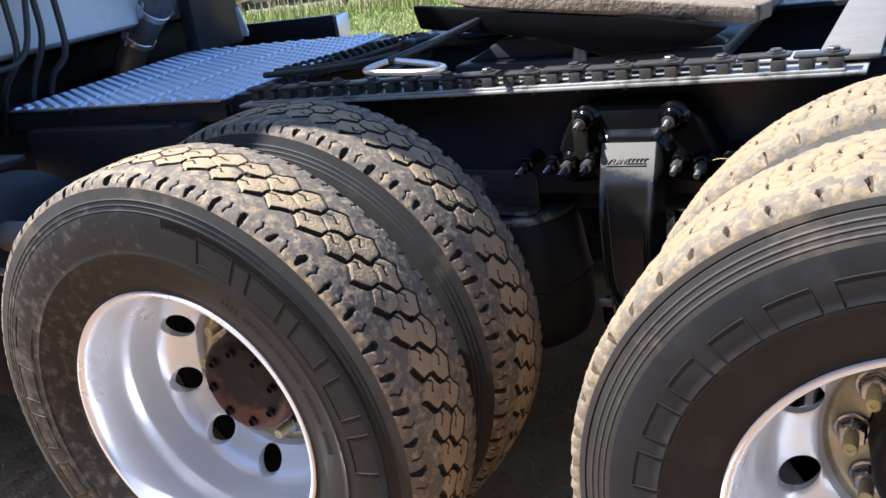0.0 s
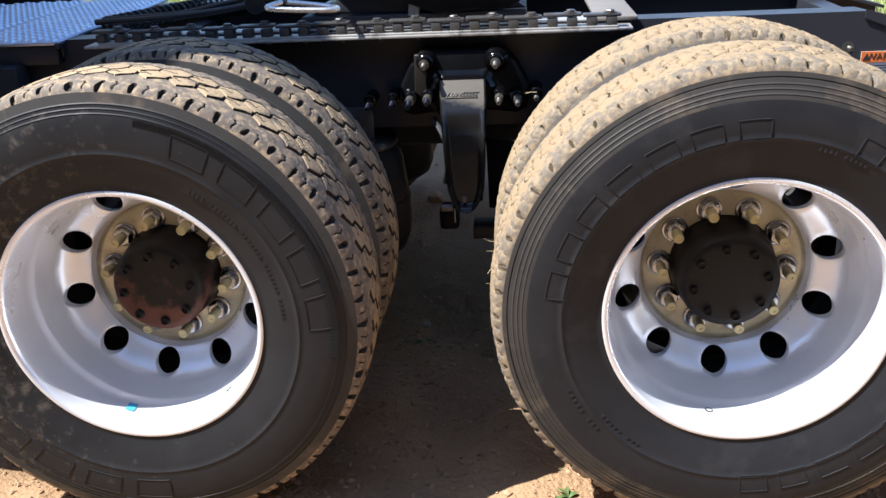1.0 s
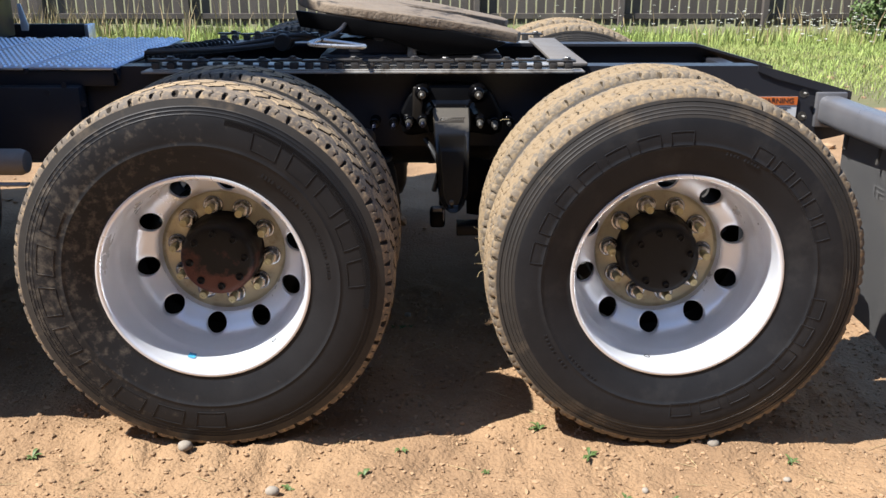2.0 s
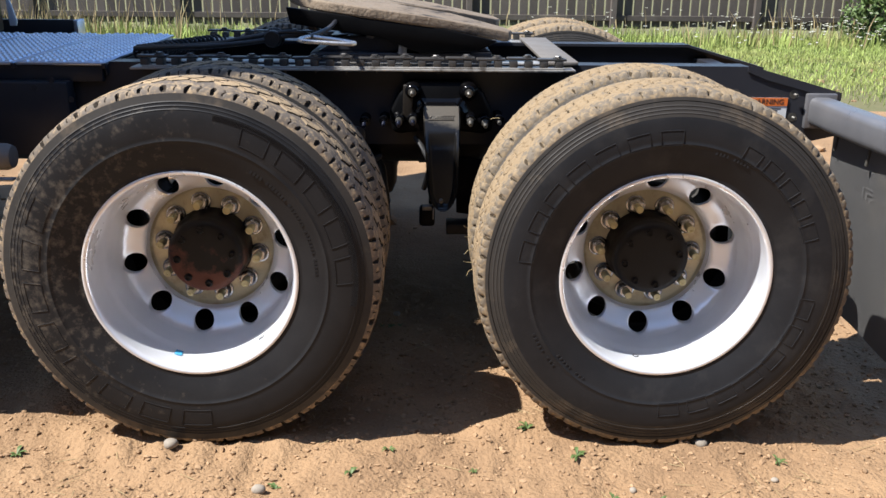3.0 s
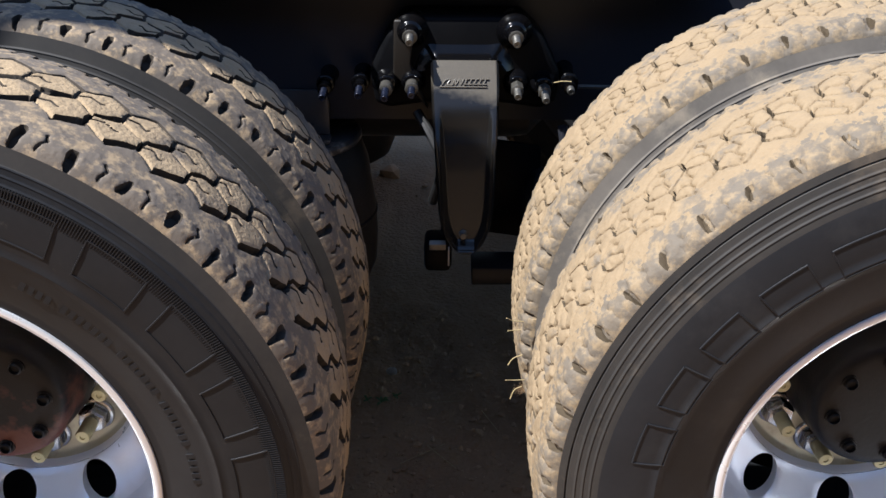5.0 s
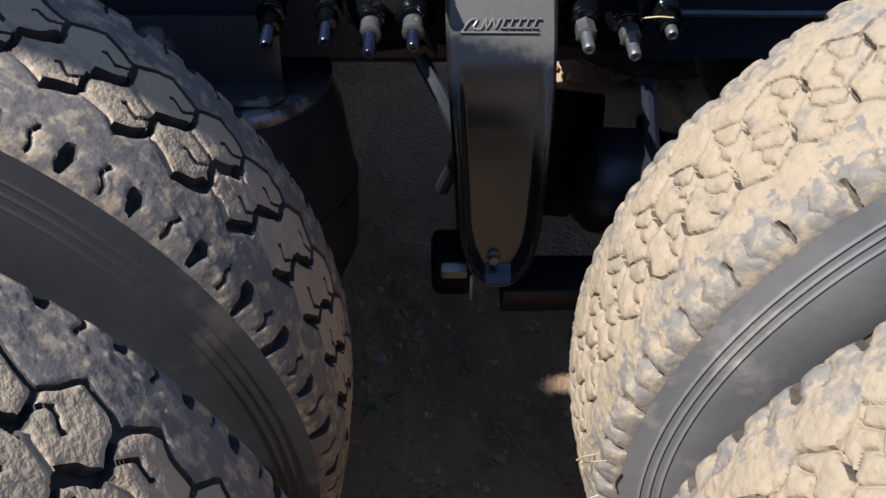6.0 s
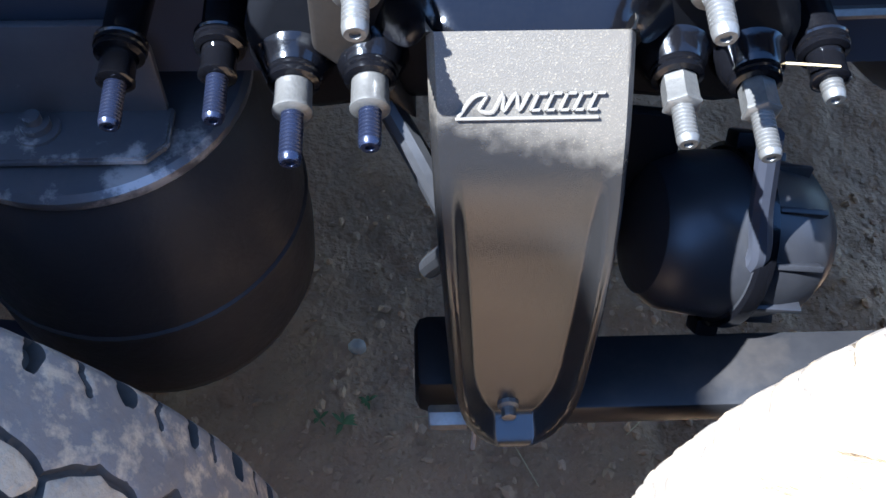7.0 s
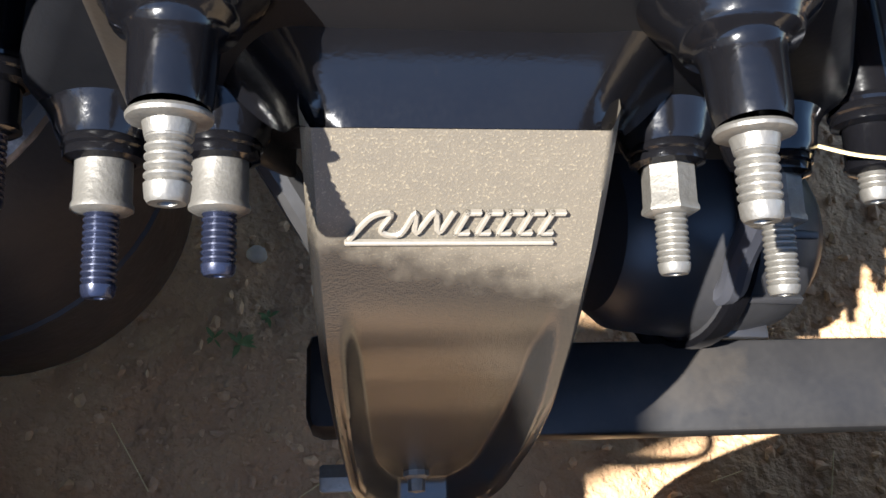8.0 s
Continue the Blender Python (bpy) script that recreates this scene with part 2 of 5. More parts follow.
PAPER = mat("white_label", (0.72, 0.73, 0.74), (0.64, 0.65, 0.66), 0.5, scale=30, fine=200, bump=0)
INK = mat("label_ink", (0.02, 0.02, 0.02), (0.03, 0.03, 0.03), 0.5, bump=0)
BLUELABEL = mat("blue_foil_label", (0.06, 0.30, 0.55), (0.10, 0.42, 0.62), 0.35, scale=60, fine=200, bump=0)
BOARD = mat("weathered_fence_board", (0.112, 0.092, 0.078), (0.070, 0.058, 0.050), 0.85, scale=2.5, fine=30, bump=0.4, depth=0.004, vary=0.28,
            third=(0.185, 0.155, 0.126), third_scale=0.8, third_cut=(0.5, 0.75))
GRASS = mat("meadow_grass", (0.22, 0.310, 0.066), (0.36, 0.395, 0.115), 0.7, scale=0.6, fine=6, bump=0, vary=0.35, island=True, third=(0.3634, 0.3002, 0.1343), third_scale=0.5, third_cut=(0.52, 0.72))
STRAW = mat("dry_straw", (0.395, 0.3081, 0.158), (0.2844, 0.2133, 0.1027), 0.8, scale=5, fine=60, bump=0, vary=0.3, island=True)
LEAF = mat("weed_leaf", (0.075, 0.125, 0.03), (0.12, 0.17, 0.05), 0.6, scale=20, fine=120, bump=0.1, vary=0.35, island=True)
PETAL = mat("white_petal", (0.5925, 0.5925, 0.5372), (0.5135, 0.5056, 0.4108), 0.7, scale=4, fine=40, bump=0)
BARK = mat("shrub_bark", (0.10, 0.07, 0.045), (0.06, 0.042, 0.03), 0.85, scale=20, fine=90, bump=0.4)
TURF = mat("turf_soil", (0.1027, 0.1106, 0.0395), (0.158, 0.1343, 0.0632), 0.95, scale=1.2, fine=14, bump=0.4, depth=0.02)


# ---- mesh tools ----
def finish(name, bm, materials, sharp=35):
    bmesh.ops.recalc_face_normals(bm, faces=bm.faces)
    me = bpy.data.meshes.new(name)
    bm.to_mesh(me)
    bm.free()
    return dress(me, materials, sharp)


def dress(me, materials, sharp=35):
    for m in materials if isinstance(materials, (list, tuple)) else [materials]:
        me.materials.append(m)
    if sharp:
        me.shade_smooth()
        me.set_sharp_from_angle(angle=radians(sharp))
    return me


def thing(name, label, category, at=(0, 0, 0), group="", kind=""):
    return tagged(put(name, None, None, Matrix.Translation(at)), label, category, group, kind)


def put(name, me, parent=None, m=None, label=""):
    ob = new(name, me)
    ob.parent = parent
    if m is not None:
        ob.matrix_basis = m
    return tagged(ob, label)


def part(name, bm, materials, parent, label="", m=None, sharp=35):
    return put(name, finish(name, bm, materials, sharp), parent, m, label)


def lathe(profile, segs=96, bm=None, closed=False, mats=None):
    """Turns (radius, y) points round the y axis. The angle runs from straight down towards +x."""
    bm = bm or bmesh.new()
    rings = []
    for r, y in profile:
        if r < 1e-6:
            rings.append([bm.verts.new((0, y, 0))] * segs)
        else:
            rings.append([bm.verts.new((r * math.sin(2 * math.pi * k / segs), y, -r * math.cos(2 * math.pi * k / segs))) for k in range(segs)])
    pairs = list(zip(rings, rings[1:])) + ([(rings[-1], rings[0])] if closed else [])
    for n, (a, b) in enumerate(pairs):
        for k in range(segs):
            q = [a[k], a[(k + 1) % segs], b[(k + 1) % segs], b[k]]
            q = list(dict.fromkeys(q))
            if len(q) > 2:
                f = bm.faces.new(q)
                if mats:
                    f.material_index = mats[n]
    return bm


def box(x0, x1, y0, y1, z0, z1, bevel=0.0, bm=None, turn=None, segs=2):
    bm = bm or bmesh.new()
    r = bmesh.ops.create_cube(bm, size=1)
    c = Vector(((x0 + x1) / 2, (y0 + y1) / 2, (z0 + z1) / 2))
    for v in r["verts"]:
        v.co = Vector((v.co.x * (x1 - x0), v.co.y * (y1 - y0), v.co.z * (z1 - z0)))
        if turn:
            v.co = turn @ v.co
        v.co += c
    if bevel:
        edges = {e for v in r["verts"] for e in v.link_edges}
        bmesh.ops.bevel(bm, geom=list(edges), offset=bevel, segments=segs, affect="EDGES", profile=0.5)
    return bm


def rod(a, b, r, segs=16, bm=None, r2=None, caps=True):
    """A round bar from a to b."""
    bm = bm or bmesh.new()
    a, b = Vector(a), Vector(b)
    q = (b - a).to_track_quat("Z", "Y")
    rings = []
    for p, rr in ((a, r), (b, r if r2 is None else r2)):
        rings.append([bm.verts.new(p + q @ Vector((rr * math.cos(2 * math.pi * k / segs), rr * math.sin(2 * math.pi * k / segs), 0))) for k in range(segs)])
    for k in range(segs):
        bm.faces.new((rings[0][k], rings[0][(k + 1) % segs], rings[1][(k + 1) % segs], rings[1][k]))
    if caps:
        bm.faces.new(rings[0][::-1])
        bm.faces.new(rings[1])
    return bm


def turned(a, b, profile, segs=20, bm=None):
    """A lathe along a to b: (radius, way along in metres)."""
    bm = bm or bmesh.new()
    a, b = Vector(a), Vector(b)
    q = (b - a).to_track_quat("Y", "Z").to_matrix().to_4x4()
    part_bm = lathe(profile, segs)
    bmesh.ops.transform(part_bm, matrix=Matrix.Translation(a) @ q, verts=part_bm.verts)
    tmp = bpy.data.meshes.new("tmp")
    part_bm.to_mesh(tmp)
    part_bm.free()
    bm.from_mesh(tmp)
    bpy.data.meshes.remove(tmp)
    return bm


def prism(points, y0, y1, bevel=0.0, bm=None):
    """A slab: an outline of (x, z) between two y."""
    bm = bm or bmesh.new()
    a = [bm.verts.new((x, y0, z)) for x, z in points]
    b = [bm.verts.new((x, y1, z)) for x, z in points]
    faces = [bm.faces.new(a), bm.faces.new(b[::-1])]
    for k in range(len(points)):
        j = (k + 1) % len(points)
        faces.append(bm.faces.new((a[k], b[k], b[j], a[j])))
    bmesh.ops.recalc_face_normals(bm, faces=faces)
    if bevel:
        edges = {e for f in faces for e in f.edges}
        bmesh.ops.bevel(bm, geom=list(edges), offset=bevel, segments=2, affect="EDGES", profile=0.5)
    return bm


def tube(points, r, segs=10, smooth=6, bm=None):
    """A bent round tube through points (Catmull-Rom)."""
    bm = bm or bmesh.new()
    p = [Vector(q) for q in points]
    p = [p[0] * 2 - p[1]] + p + [p[-1] * 2 - p[-2]]
    line = []
    for k in range(1, len(p) - 2):
        for s in range(smooth):
            t = s / smooth
            line.append(0.5 * (2 * p[k] + (p[k + 1] - p[k - 1]) * t + (2 * p[k - 1] - 5 * p[k] + 4 * p[k + 1] - p[k + 2]) * t * t
                               + (3 * p[k] - p[k - 1] - 3 * p[k + 1] + p[k + 2]) * t ** 3))
    line.append(p[-2])
    rings, up = [], Vector((0.13, 0.21, 0.97))
    for k, c in enumerate(line):
        d = (line[min(k + 1, len(line) - 1)] - line[max(k - 1, 0)]).normalized()
        side = d.cross(up).normalized()
        up = side.cross(d).normalized()
        rings.append([bm.verts.new(c + r * (math.cos(2 * math.pi * j / segs) * side + math.sin(2 * math.pi * j / segs) * up)) for j in range(segs)])
    for a, b in zip(rings, rings[1:]):
        for j in range(segs):
            bm.faces.new((a[j], a[(j + 1) % segs], b[(j + 1) % segs], b[j]))
    bm.faces.new(rings[0][::-1])
    bm.faces.new(rings[-1])
    return bm


def threaded(length, r, pitch=0.0022, tip=0.0015):
    """The outline of a threaded bar for turned()."""
    out, y = [(0, 0), (r, 0)], 0.0
    while y < length - 2 * tip - pitch:
        out += [(r, y + pitch * 0.25), (r * 0.86, y + pitch * 0.6), (r, y + pitch)]
        y += pitch
    return out + [(r * 0.93, length - tip), (r * 0.80, length), (r * 0.42, length), (r * 0.36, length - 0.002), (0, length - 0.002)]


def hexagon(r, y0, y1, chamfer=0.003):
    """A hexagon head outline for lathe() with 6 segments."""
    return [(0, y0), (r, y0), (r, y1 - chamfer), (r - chamfer, y1), (0, y1)]


# ---- the ground ----
def lattice(x, y, scale, seed):
    """Smooth value noise on arrays, from -1 to 1."""
    rng = np.random.default_rng(seed)
    grid = rng.uniform(-1, 1, (256, 256))
    u, v = x / scale + 1000, y / scale + 1000
    i, j = np.floor(u).astype(int), np.floor(v).astype(int)
    f, g = u - i, v - j
    f, g = f * f * (3 - 2 * f), g * g * (3 - 2 * g)
    a, b, c, d = (grid[(i + p) % 256, (j + q) % 256] for p, q in ((0, 0), (1, 0), (0, 1), (1, 1)))
    return (a * (1 - f) + b * f) * (1 - g) + (c * (1 - f) + d * f) * g


GROUND = -0.035


def height(x, y):
    """The height of the ground."""
    x, y = np.asarray(x, float), np.asarray(y, float)
    near = np.exp(-((x / 6) ** 2 + (y / 5) ** 2))
    z = GROUND + 0.018 * lattice(x, y, 0.9, 1) + near * (0.011 * lattice(x, y, 0.21, 2) + 0.009 * lattice(x, y, 0.085, 3) + 0.007 * lattice(x, y, 0.036, 4))
    z += (1 - near) * 0.05 * lattice(x, y, 3.0, 5)
    # pressed lug prints of a tyre in front of the wheels
    prints = np.exp(-(((y + 0.13) / 0.06) ** 2)) * np.exp(-(((x + 0.75) / 0.42) ** 4))
    z += prints * 0.009 * np.sign(np.sin(x * 2 * math.pi / 0.115))
    # earth pushed up beside the contact of each wheel
    for cx in (-0.66, 0.66):
        d = np.hypot((x - cx) / 1.7, y - 0.2)
        z += 0.016 * np.exp(-(((d - 0.30) / 0.07) ** 2))
        z -= 0.012 * np.exp(-((np.hypot((x - cx) / 1.2, (y - 0.2) / 1.6) / 0.13) ** 4))
    return z


def spread(a, b, step, far, grow=1.22):
    mid = list(np.arange(a, b + step / 2, step))
    lo, hi, s = [a], [b], step
    while hi[-1] < far:
        s *= grow
        hi.append(hi[-1] + s)
        lo.append(lo[-1] - s)
    return np.array(lo[:0:-1] + mid + hi[1:])


gx, gy = spread(-2.0, 2.1, 0.016, 900), spread(-0.75, 1.3, 0.016, 900)
XX, YY = np.meshgrid(gx, gy, indexing="ij")
ZZ = height(XX, YY)
nx, ny = len(gx), len(gy)
idx = np.arange(nx * ny).reshape(nx, ny)
quads = np.stack([idx[:-1, :-1], idx[1:, :-1], idx[1:, 1:], idx[:-1, 1:]], -1).reshape(-1, 4)
me = bpy.data.meshes.new("ground")
me.from_pydata(np.stack([XX, YY, ZZ], -1).reshape(-1, 3).tolist(), [], quads.tolist())
dress(me, [DIRT, TURF], 0)
me.shade_smooth()
centre = np.stack([XX, YY], -1).reshape(-1, 2)[quads].mean(1)
turf = (centre[:, 1] > 6.9 + 1.0 * lattice(centre[:, 0], centre[:, 1], 2.2, 31) - 0.25 * np.clip(-centre[:, 0], 0, 12)).astype(np.int32)
me.polygons.foreach_set("material_index", turf)
ground = tagged(new("ground", me), "dry tan bare earth yard with lumps and tyre prints", "ground", kind="structure")

# ---- the truck ----
MID = 1.24            # its middle line
OUTER, INNER = 0.040, 0.390     # middles of the two tyres of a pair
AXLES = (-0.66, 0.66)
HUB_Z = 0.5
truck = thing("semi_truck", "white semi truck tractor with black chassis and tandem dual wheels", "truck")

def side_profile(seam):
    """Radius and depth down a sidewall: bead, a thin ring halfway, three hair lines below the shoulder, and on some tyres an open seam."""
    line = [(0.286, -0.104), (0.290, -0.110), (0.298, -0.1120), (0.304, -0.1135), (0.307, -0.1130), (0.312, -0.1150), (0.330, -0.1210), (0.350, -0.1272), (0.370, -0.1320),
            (0.3808, -0.1340), (0.3818, -0.1351), (0.3838, -0.1353), (0.3848, -0.1345), (0.395, -0.1355), (0.410, -0.1360), (0.440, -0.1345), (0.455, -0.1322)]
    for ring in (0.4650, 0.4745, 0.4840):
        y_ring = -0.1322 + (ring - 0.455) * 0.249
        line += [(ring - 0.0030, y_ring - 0.0008), (ring - 0.0010, y_ring - 0.0003), (ring - 0.0005, y_ring - 0.0012), (ring + 0.0005, y_ring - 0.0010), (ring + 0.0010, y_ring + 0.0001), (ring + 0.0030, y_ring + 0.0007)]
    if seam:
        line += [(0.4935, -0.1226), (0.4942, -0.1195), (0.4958, -0.1190), (0.4966, -0.1218)]
    return line + [(0.5055, -0.1195)]


SIDE = side_profile(False)
R_TREAD = 0.531


def crown(v):
    """The radius of the tread at v metres off the tyre's middle."""
    return R_TREAD - 0.010 * (abs(v) / 0.11) ** 2.4


def side_y(r):
    return float(np.interp(r, [p[0] for p in SIDE], [p[1] for p in SIDE]))


def value_noise(u, v, scale, seed):
    """Smooth noise from -1 to 1 that closes round the tyre."""
    rng = np.random.default_rng(seed)
    n = max(4, int(round(2 * math.pi * R_TREAD / scale)))
    grid = rng.uniform(-1, 1, (n, 256))
    p, q = (u / (2 * math.pi * R_TREAD)) % 1.0 * n, v / scale + 100
    i, j = np.floor(p).astype(int), np.floor(q).astype(int)
    f, g = p - i, q - j
    f, g = f * f * (3 - 2 * f), g * g * (3 - 2 * g)
    a, b, c, d = (grid[(i + k) % n, (j + m) % 256] for k, m in ((0, 0), (1, 0), (0, 1), (1, 1)))
    return (a * (1 - f) + b * f) * (1 - g) + (c * (1 - f) + d * f) * g


def ease(t):
    t = np.clip(t, 0, 1)
    return t * t * (3 - 2 * t)


def join(sd, depth, other, other_depth):
    """Two cuts together: the nearer one counts, and where both are open the deeper one."""
    both = (sd < 0) & (other < 0)
    out = np.where(other < sd, other_depth, depth)
    return np.minimum(sd, other), np.where(both, np.maximum(depth, other_depth), out)


def tread_depth(u, v, caked, seed, packed=0):
    """At u metres round and v metres across: metres to the nearest groove (below 0 inside it), that groove's depth, and the lumps of wear."""
    pitch = 2 * math.pi * R_TREAD / (55 if caked else 53)
    step = 0.0470
    wu = u + 0.0030 * value_noise(u, v, 0.055, seed + 30) + 0.0046 * value_noise(u, v, 0.024, seed) + 0.0008 * value_noise(u, v, 0.008, seed + 1)
    wv = v + 0.0020 * value_noise(u, v, 0.055, seed + 31) + 0.0046 * value_noise(u, v, 0.024, seed + 2) + 0.0008 * value_noise(u, v, 0.008, seed + 3)
    cu, cv, cr = [], [], []
    for row in range(-1, 3):
        shift = 0.5 * (row % 2) * pitch
        k0 = np.floor((wu - shift) / pitch)
        for dk in (0, 1):
            cu.append((k0 + dk) * pitch + shift)
            cv.append(np.full(u.shape, (row - 0.5) * step))
            cr.append(np.full(u.shape, row))
    cu, cv, cr = np.stack(cu), np.stack(cv), np.stack(cr)
    dist = np.hypot(wu - cu, wv - cv)
    one = dist.argmin(0)
    pick = lambda arr, k: np.take_along_axis(arr, k[None], 0)[0]  # noqa: E731
    u1, v1, r1, d1 = pick(cu, one), pick(cv, one), pick(cr, one), dist.min(0)
    rib = (r1 < 0) | (r1 > 1)
    other = np.where(((cr == r1) & rib) | (np.arange(8)[:, None] == one.ravel()).reshape(dist.shape), 9.0, dist)
    two = other.argmin(0)
    u2, v2, d2 = pick(cu, two), pick(cv, two), other.min(0)
    span = np.hypot(u2 - u1, v2 - v1) + 1e-9
    off = (d2 * d2 - d1 * d1) / (2 * span)            # metres to the joint between two lugs
    across = np.abs(v2 - v1) < 1e-6                   # a joint that runs across the tread
    rising = (u2 - u1) * (v2 - v1) > 0                # one of the two slanting ways
    edge_rib = rib | (np.abs(v2) > step)
    if caked:
        # dried earth fills the joints: short open slits across, hair cracks elsewhere
        wide = np.where(across, 0.0012, 0.0006)
        some = value_noise(u, v, 0.06, seed + 5)
        groove = np.where(across, np.where(np.abs(wv - v1) < 0.0100 + 0.006 * some, 0.0085, 0.0045), np.where(some > -0.2, 0.0055, 0.0030))
    else:
        wide = np.where(across, 0.0016, np.where(rising, 0.0044, 0.0009))
        wide = np.where(edge_rib & ~across, np.where(rising, 0.0048, 0.0012), wide)
        groove = np.where(value_noise(u, v, 0.08, seed + 5) < -0.62, 0.004, np.where(rising | across, 0.0115, 0.0029))
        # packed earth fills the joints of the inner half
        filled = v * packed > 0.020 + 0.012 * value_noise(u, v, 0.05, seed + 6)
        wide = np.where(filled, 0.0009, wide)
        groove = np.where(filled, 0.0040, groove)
    sd = off - wide
    depth = groove
    # a short crooked cut in each lug
    du, dv = wu - u1, wv - v1
    zig = 0.0045 * (np.abs((du * 42 + 0.3) % 1.0 - 0.5) * 4 - 1)
    cut = np.maximum(np.abs(dv - zig) - 0.0003, 0.002 - du)
    if caked:
        # dried earth has opened a crooked slit across each lug
        kink = 0.0040 * (np.abs((dv * 36 + 0.2) % 1.0 - 0.5) * 4 - 1) + 0.006 * value_noise(u, v, 0.05, seed + 12)
        cut = np.minimum(cut, np.abs(du - kink) - 0.0006)
    cut = np.where(rib, 9.0, cut)
    sd, depth = join(sd, depth, cut, 0.0036 if caked else 0.0050)
    # pockets along the shoulders, and a crooked slit between them
    av = np.abs(v)
    pu = (wu / pitch + 0.25) % 1.0 * pitch - pitch / 2
    pv = np.abs(wv) - 0.1065
    pocket = (np.maximum(np.abs(pv) / 0.0092, (np.abs(pu) + 0.25 * np.abs(pv)) / 0.0056) - 1) * 0.0056
    ramp = np.clip((pu + 0.0056) / 0.0112, 0, 1)
    deep = 0.0045 + 0.0060 * ramp ** 1.5 if caked else 0.0110
    sd, depth = join(sd, depth, pocket, deep)
    su = (wu / pitch + 0.75) % 1.0 * pitch - pitch / 2 + 0.0022 * np.sin((av - 0.08) * 330)
    slit = np.maximum(np.abs(su) - 0.0003, np.abs(av - 0.104) - 0.0105)
    sd, depth = join(sd, depth, slit, 0.0016 if caked else 0.0045)
    # wear and caked earth
    lumps = 0.0008 * value_noise(u, v, 0.035, seed + 7) + 0.0004 * value_noise(u, v, 0.011, seed + 8)
    if caked:
        lumps = 0.0012 * value_noise(u, v, 0.045, seed + 7) + 0.0009 * value_noise(u, v, 0.013, seed + 8) + 0.0005 * value_noise(u, v, 0.0055, seed + 9)
    crumbs = np.clip(value_noise(u, v, 0.006, seed + 10) - 0.35, 0, 1) * (0.0022 if caked else 0.0014) * ease((av - 0.05) / 0.03)
    return sd, depth, lumps * (av < 0.116) - crumbs * (av < 0.114), rib


def tyre_mesh(name, sidewall, tread, shoulder, groove, dusty, seed, caked=False, around=1640, across=124, packed=0):
    """A tyre turned round y: sidewalls with ribs, and a tread with two rows of six-sided lugs between broad shoulder ribs."""
    line = side_profile(caked)
    slots_side = [0 if r < (0.4560 if caked else 0.4870) else 5 for r, y in line[1:]]
    bm = lathe(line, 144, mats=slots_side)
    lathe([(r, -y) for r, y in SIDE], 144, bm, mats=[0 if r < 0.405 else 4 for r, y in SIDE[1:]])
    me = bpy.data.meshes.new(name)
    bmesh.ops.recalc_face_normals(bm, faces=bm.faces)
    bm.to_mesh(me)
    bm.free()
    side_v = np.array([tuple(v.co) for v in me.vertices])
    side_f = np.array([list(p.vertices) for p in me.polygons])
    side_s = np.array([p.material_index for p in me.polygons])
    bpy.data.meshes.remove(me)
    t = np.linspace(-1, 1, across + 1)
    v_line = 0.1195 * np.sin(t * 0.8) / math.sin(0.8)
    u_line = np.arange(around) * 2 * math.pi * R_TREAD / around
    u, v = np.meshgrid(u_line, v_line, indexing="ij")
    sd, depth, lumps, rib = tread_depth(u, v, caked, seed, packed)
    # draw the mesh onto the groove edges, so that these run clean
    cell = 3.336 / around
    eps = 0.0004
    gu = (tread_depth(u + eps, v, caked, seed, packed)[0] - tread_depth(u - eps, v, caked, seed, packed)[0]) / (2 * eps)
    gv = (tread_depth(u, v + eps, caked, seed, packed)[0] - tread_depth(u, v - eps, caked, seed, packed)[0]) / (2 * eps)
    norm = np.maximum(np.hypot(gu, gv), 0.3)
    goal = np.where(np.abs(sd) < 0.5 * cell, 0.0, np.where((sd > 0) & (sd < 1.5 * cell), cell, sd))
    move = np.clip((goal - sd) / norm, -0.55 * cell, 0.55 * cell) * (np.abs(v) < 0.1165)
    u, v = u + gu / norm * move, v + gv / norm * move
    sd = goal
    av = np.abs(v)
    r = R_TREAD + (0.0025 if caked else 0.0) - 0.010 * (av / 0.11) ** 2.4 - 0.0128 * (np.clip(av - 0.106, 0, 1) / 0.0135) ** 2
    lip = 0.0007 * (1 - ease((sd - cell) / (2 * cell))) + (0.0017 * (1 - ease(sd / 0.010)) if caked else 0.0)
    fall = np.where(sd >= cell * 0.99, lip, depth * (1 - np.clip(sd / cell, 0, 1)) + lip)
    r = np.maximum(r - fall * ease((0.1195 - av) / 0.002) - lumps, 0.503)
    r = np.where(av > 0.1190, 0.5055, r)
    ang = u / R_TREAD
    verts = np.stack([r * np.sin(ang), v, -r * np.cos(ang)], -1).reshape(-1, 3)
    i, j = np.meshgrid(np.arange(around), np.arange(across), indexing="ij")
    i2 = (i + 1) % around
    w = across + 1
    quads = np.stack([i * w + j, i2 * w + j, i2 * w + j + 1, i * w + j + 1], -1).reshape(-1, 4)
    # crown, shoulder and open groove, with ragged borders between them
    ragged = 0.016 * value_noise(u, v, 0.03, seed + 20) + 0.016 * value_noise(u, v, 0.010, seed + 21) + 0.012 * value_noise(u, v, 0.0045, seed + 22)
    slot = np.where(av + ragged > 0.080, 3, 1) if caked else np.where(rib, 3, 1)
    # each cell is cut along the way of the groove
    flat_sd, flat_depth = sd.ravel(), depth.ravel()
    q = flat_sd[quads]
    along = np.abs(q[:, 0] - q[:, 2]) <= np.abs(q[:, 1] - q[:, 3])
    tris = np.concatenate([np.where(along[:, None], quads[:, [0, 1, 2]], quads[:, [0, 1, 3]]), np.where(along[:, None], quads[:, [0, 2, 3]], quads[:, [1, 2, 3]])])
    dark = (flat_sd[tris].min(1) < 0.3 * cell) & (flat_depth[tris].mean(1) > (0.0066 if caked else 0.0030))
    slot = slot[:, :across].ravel()
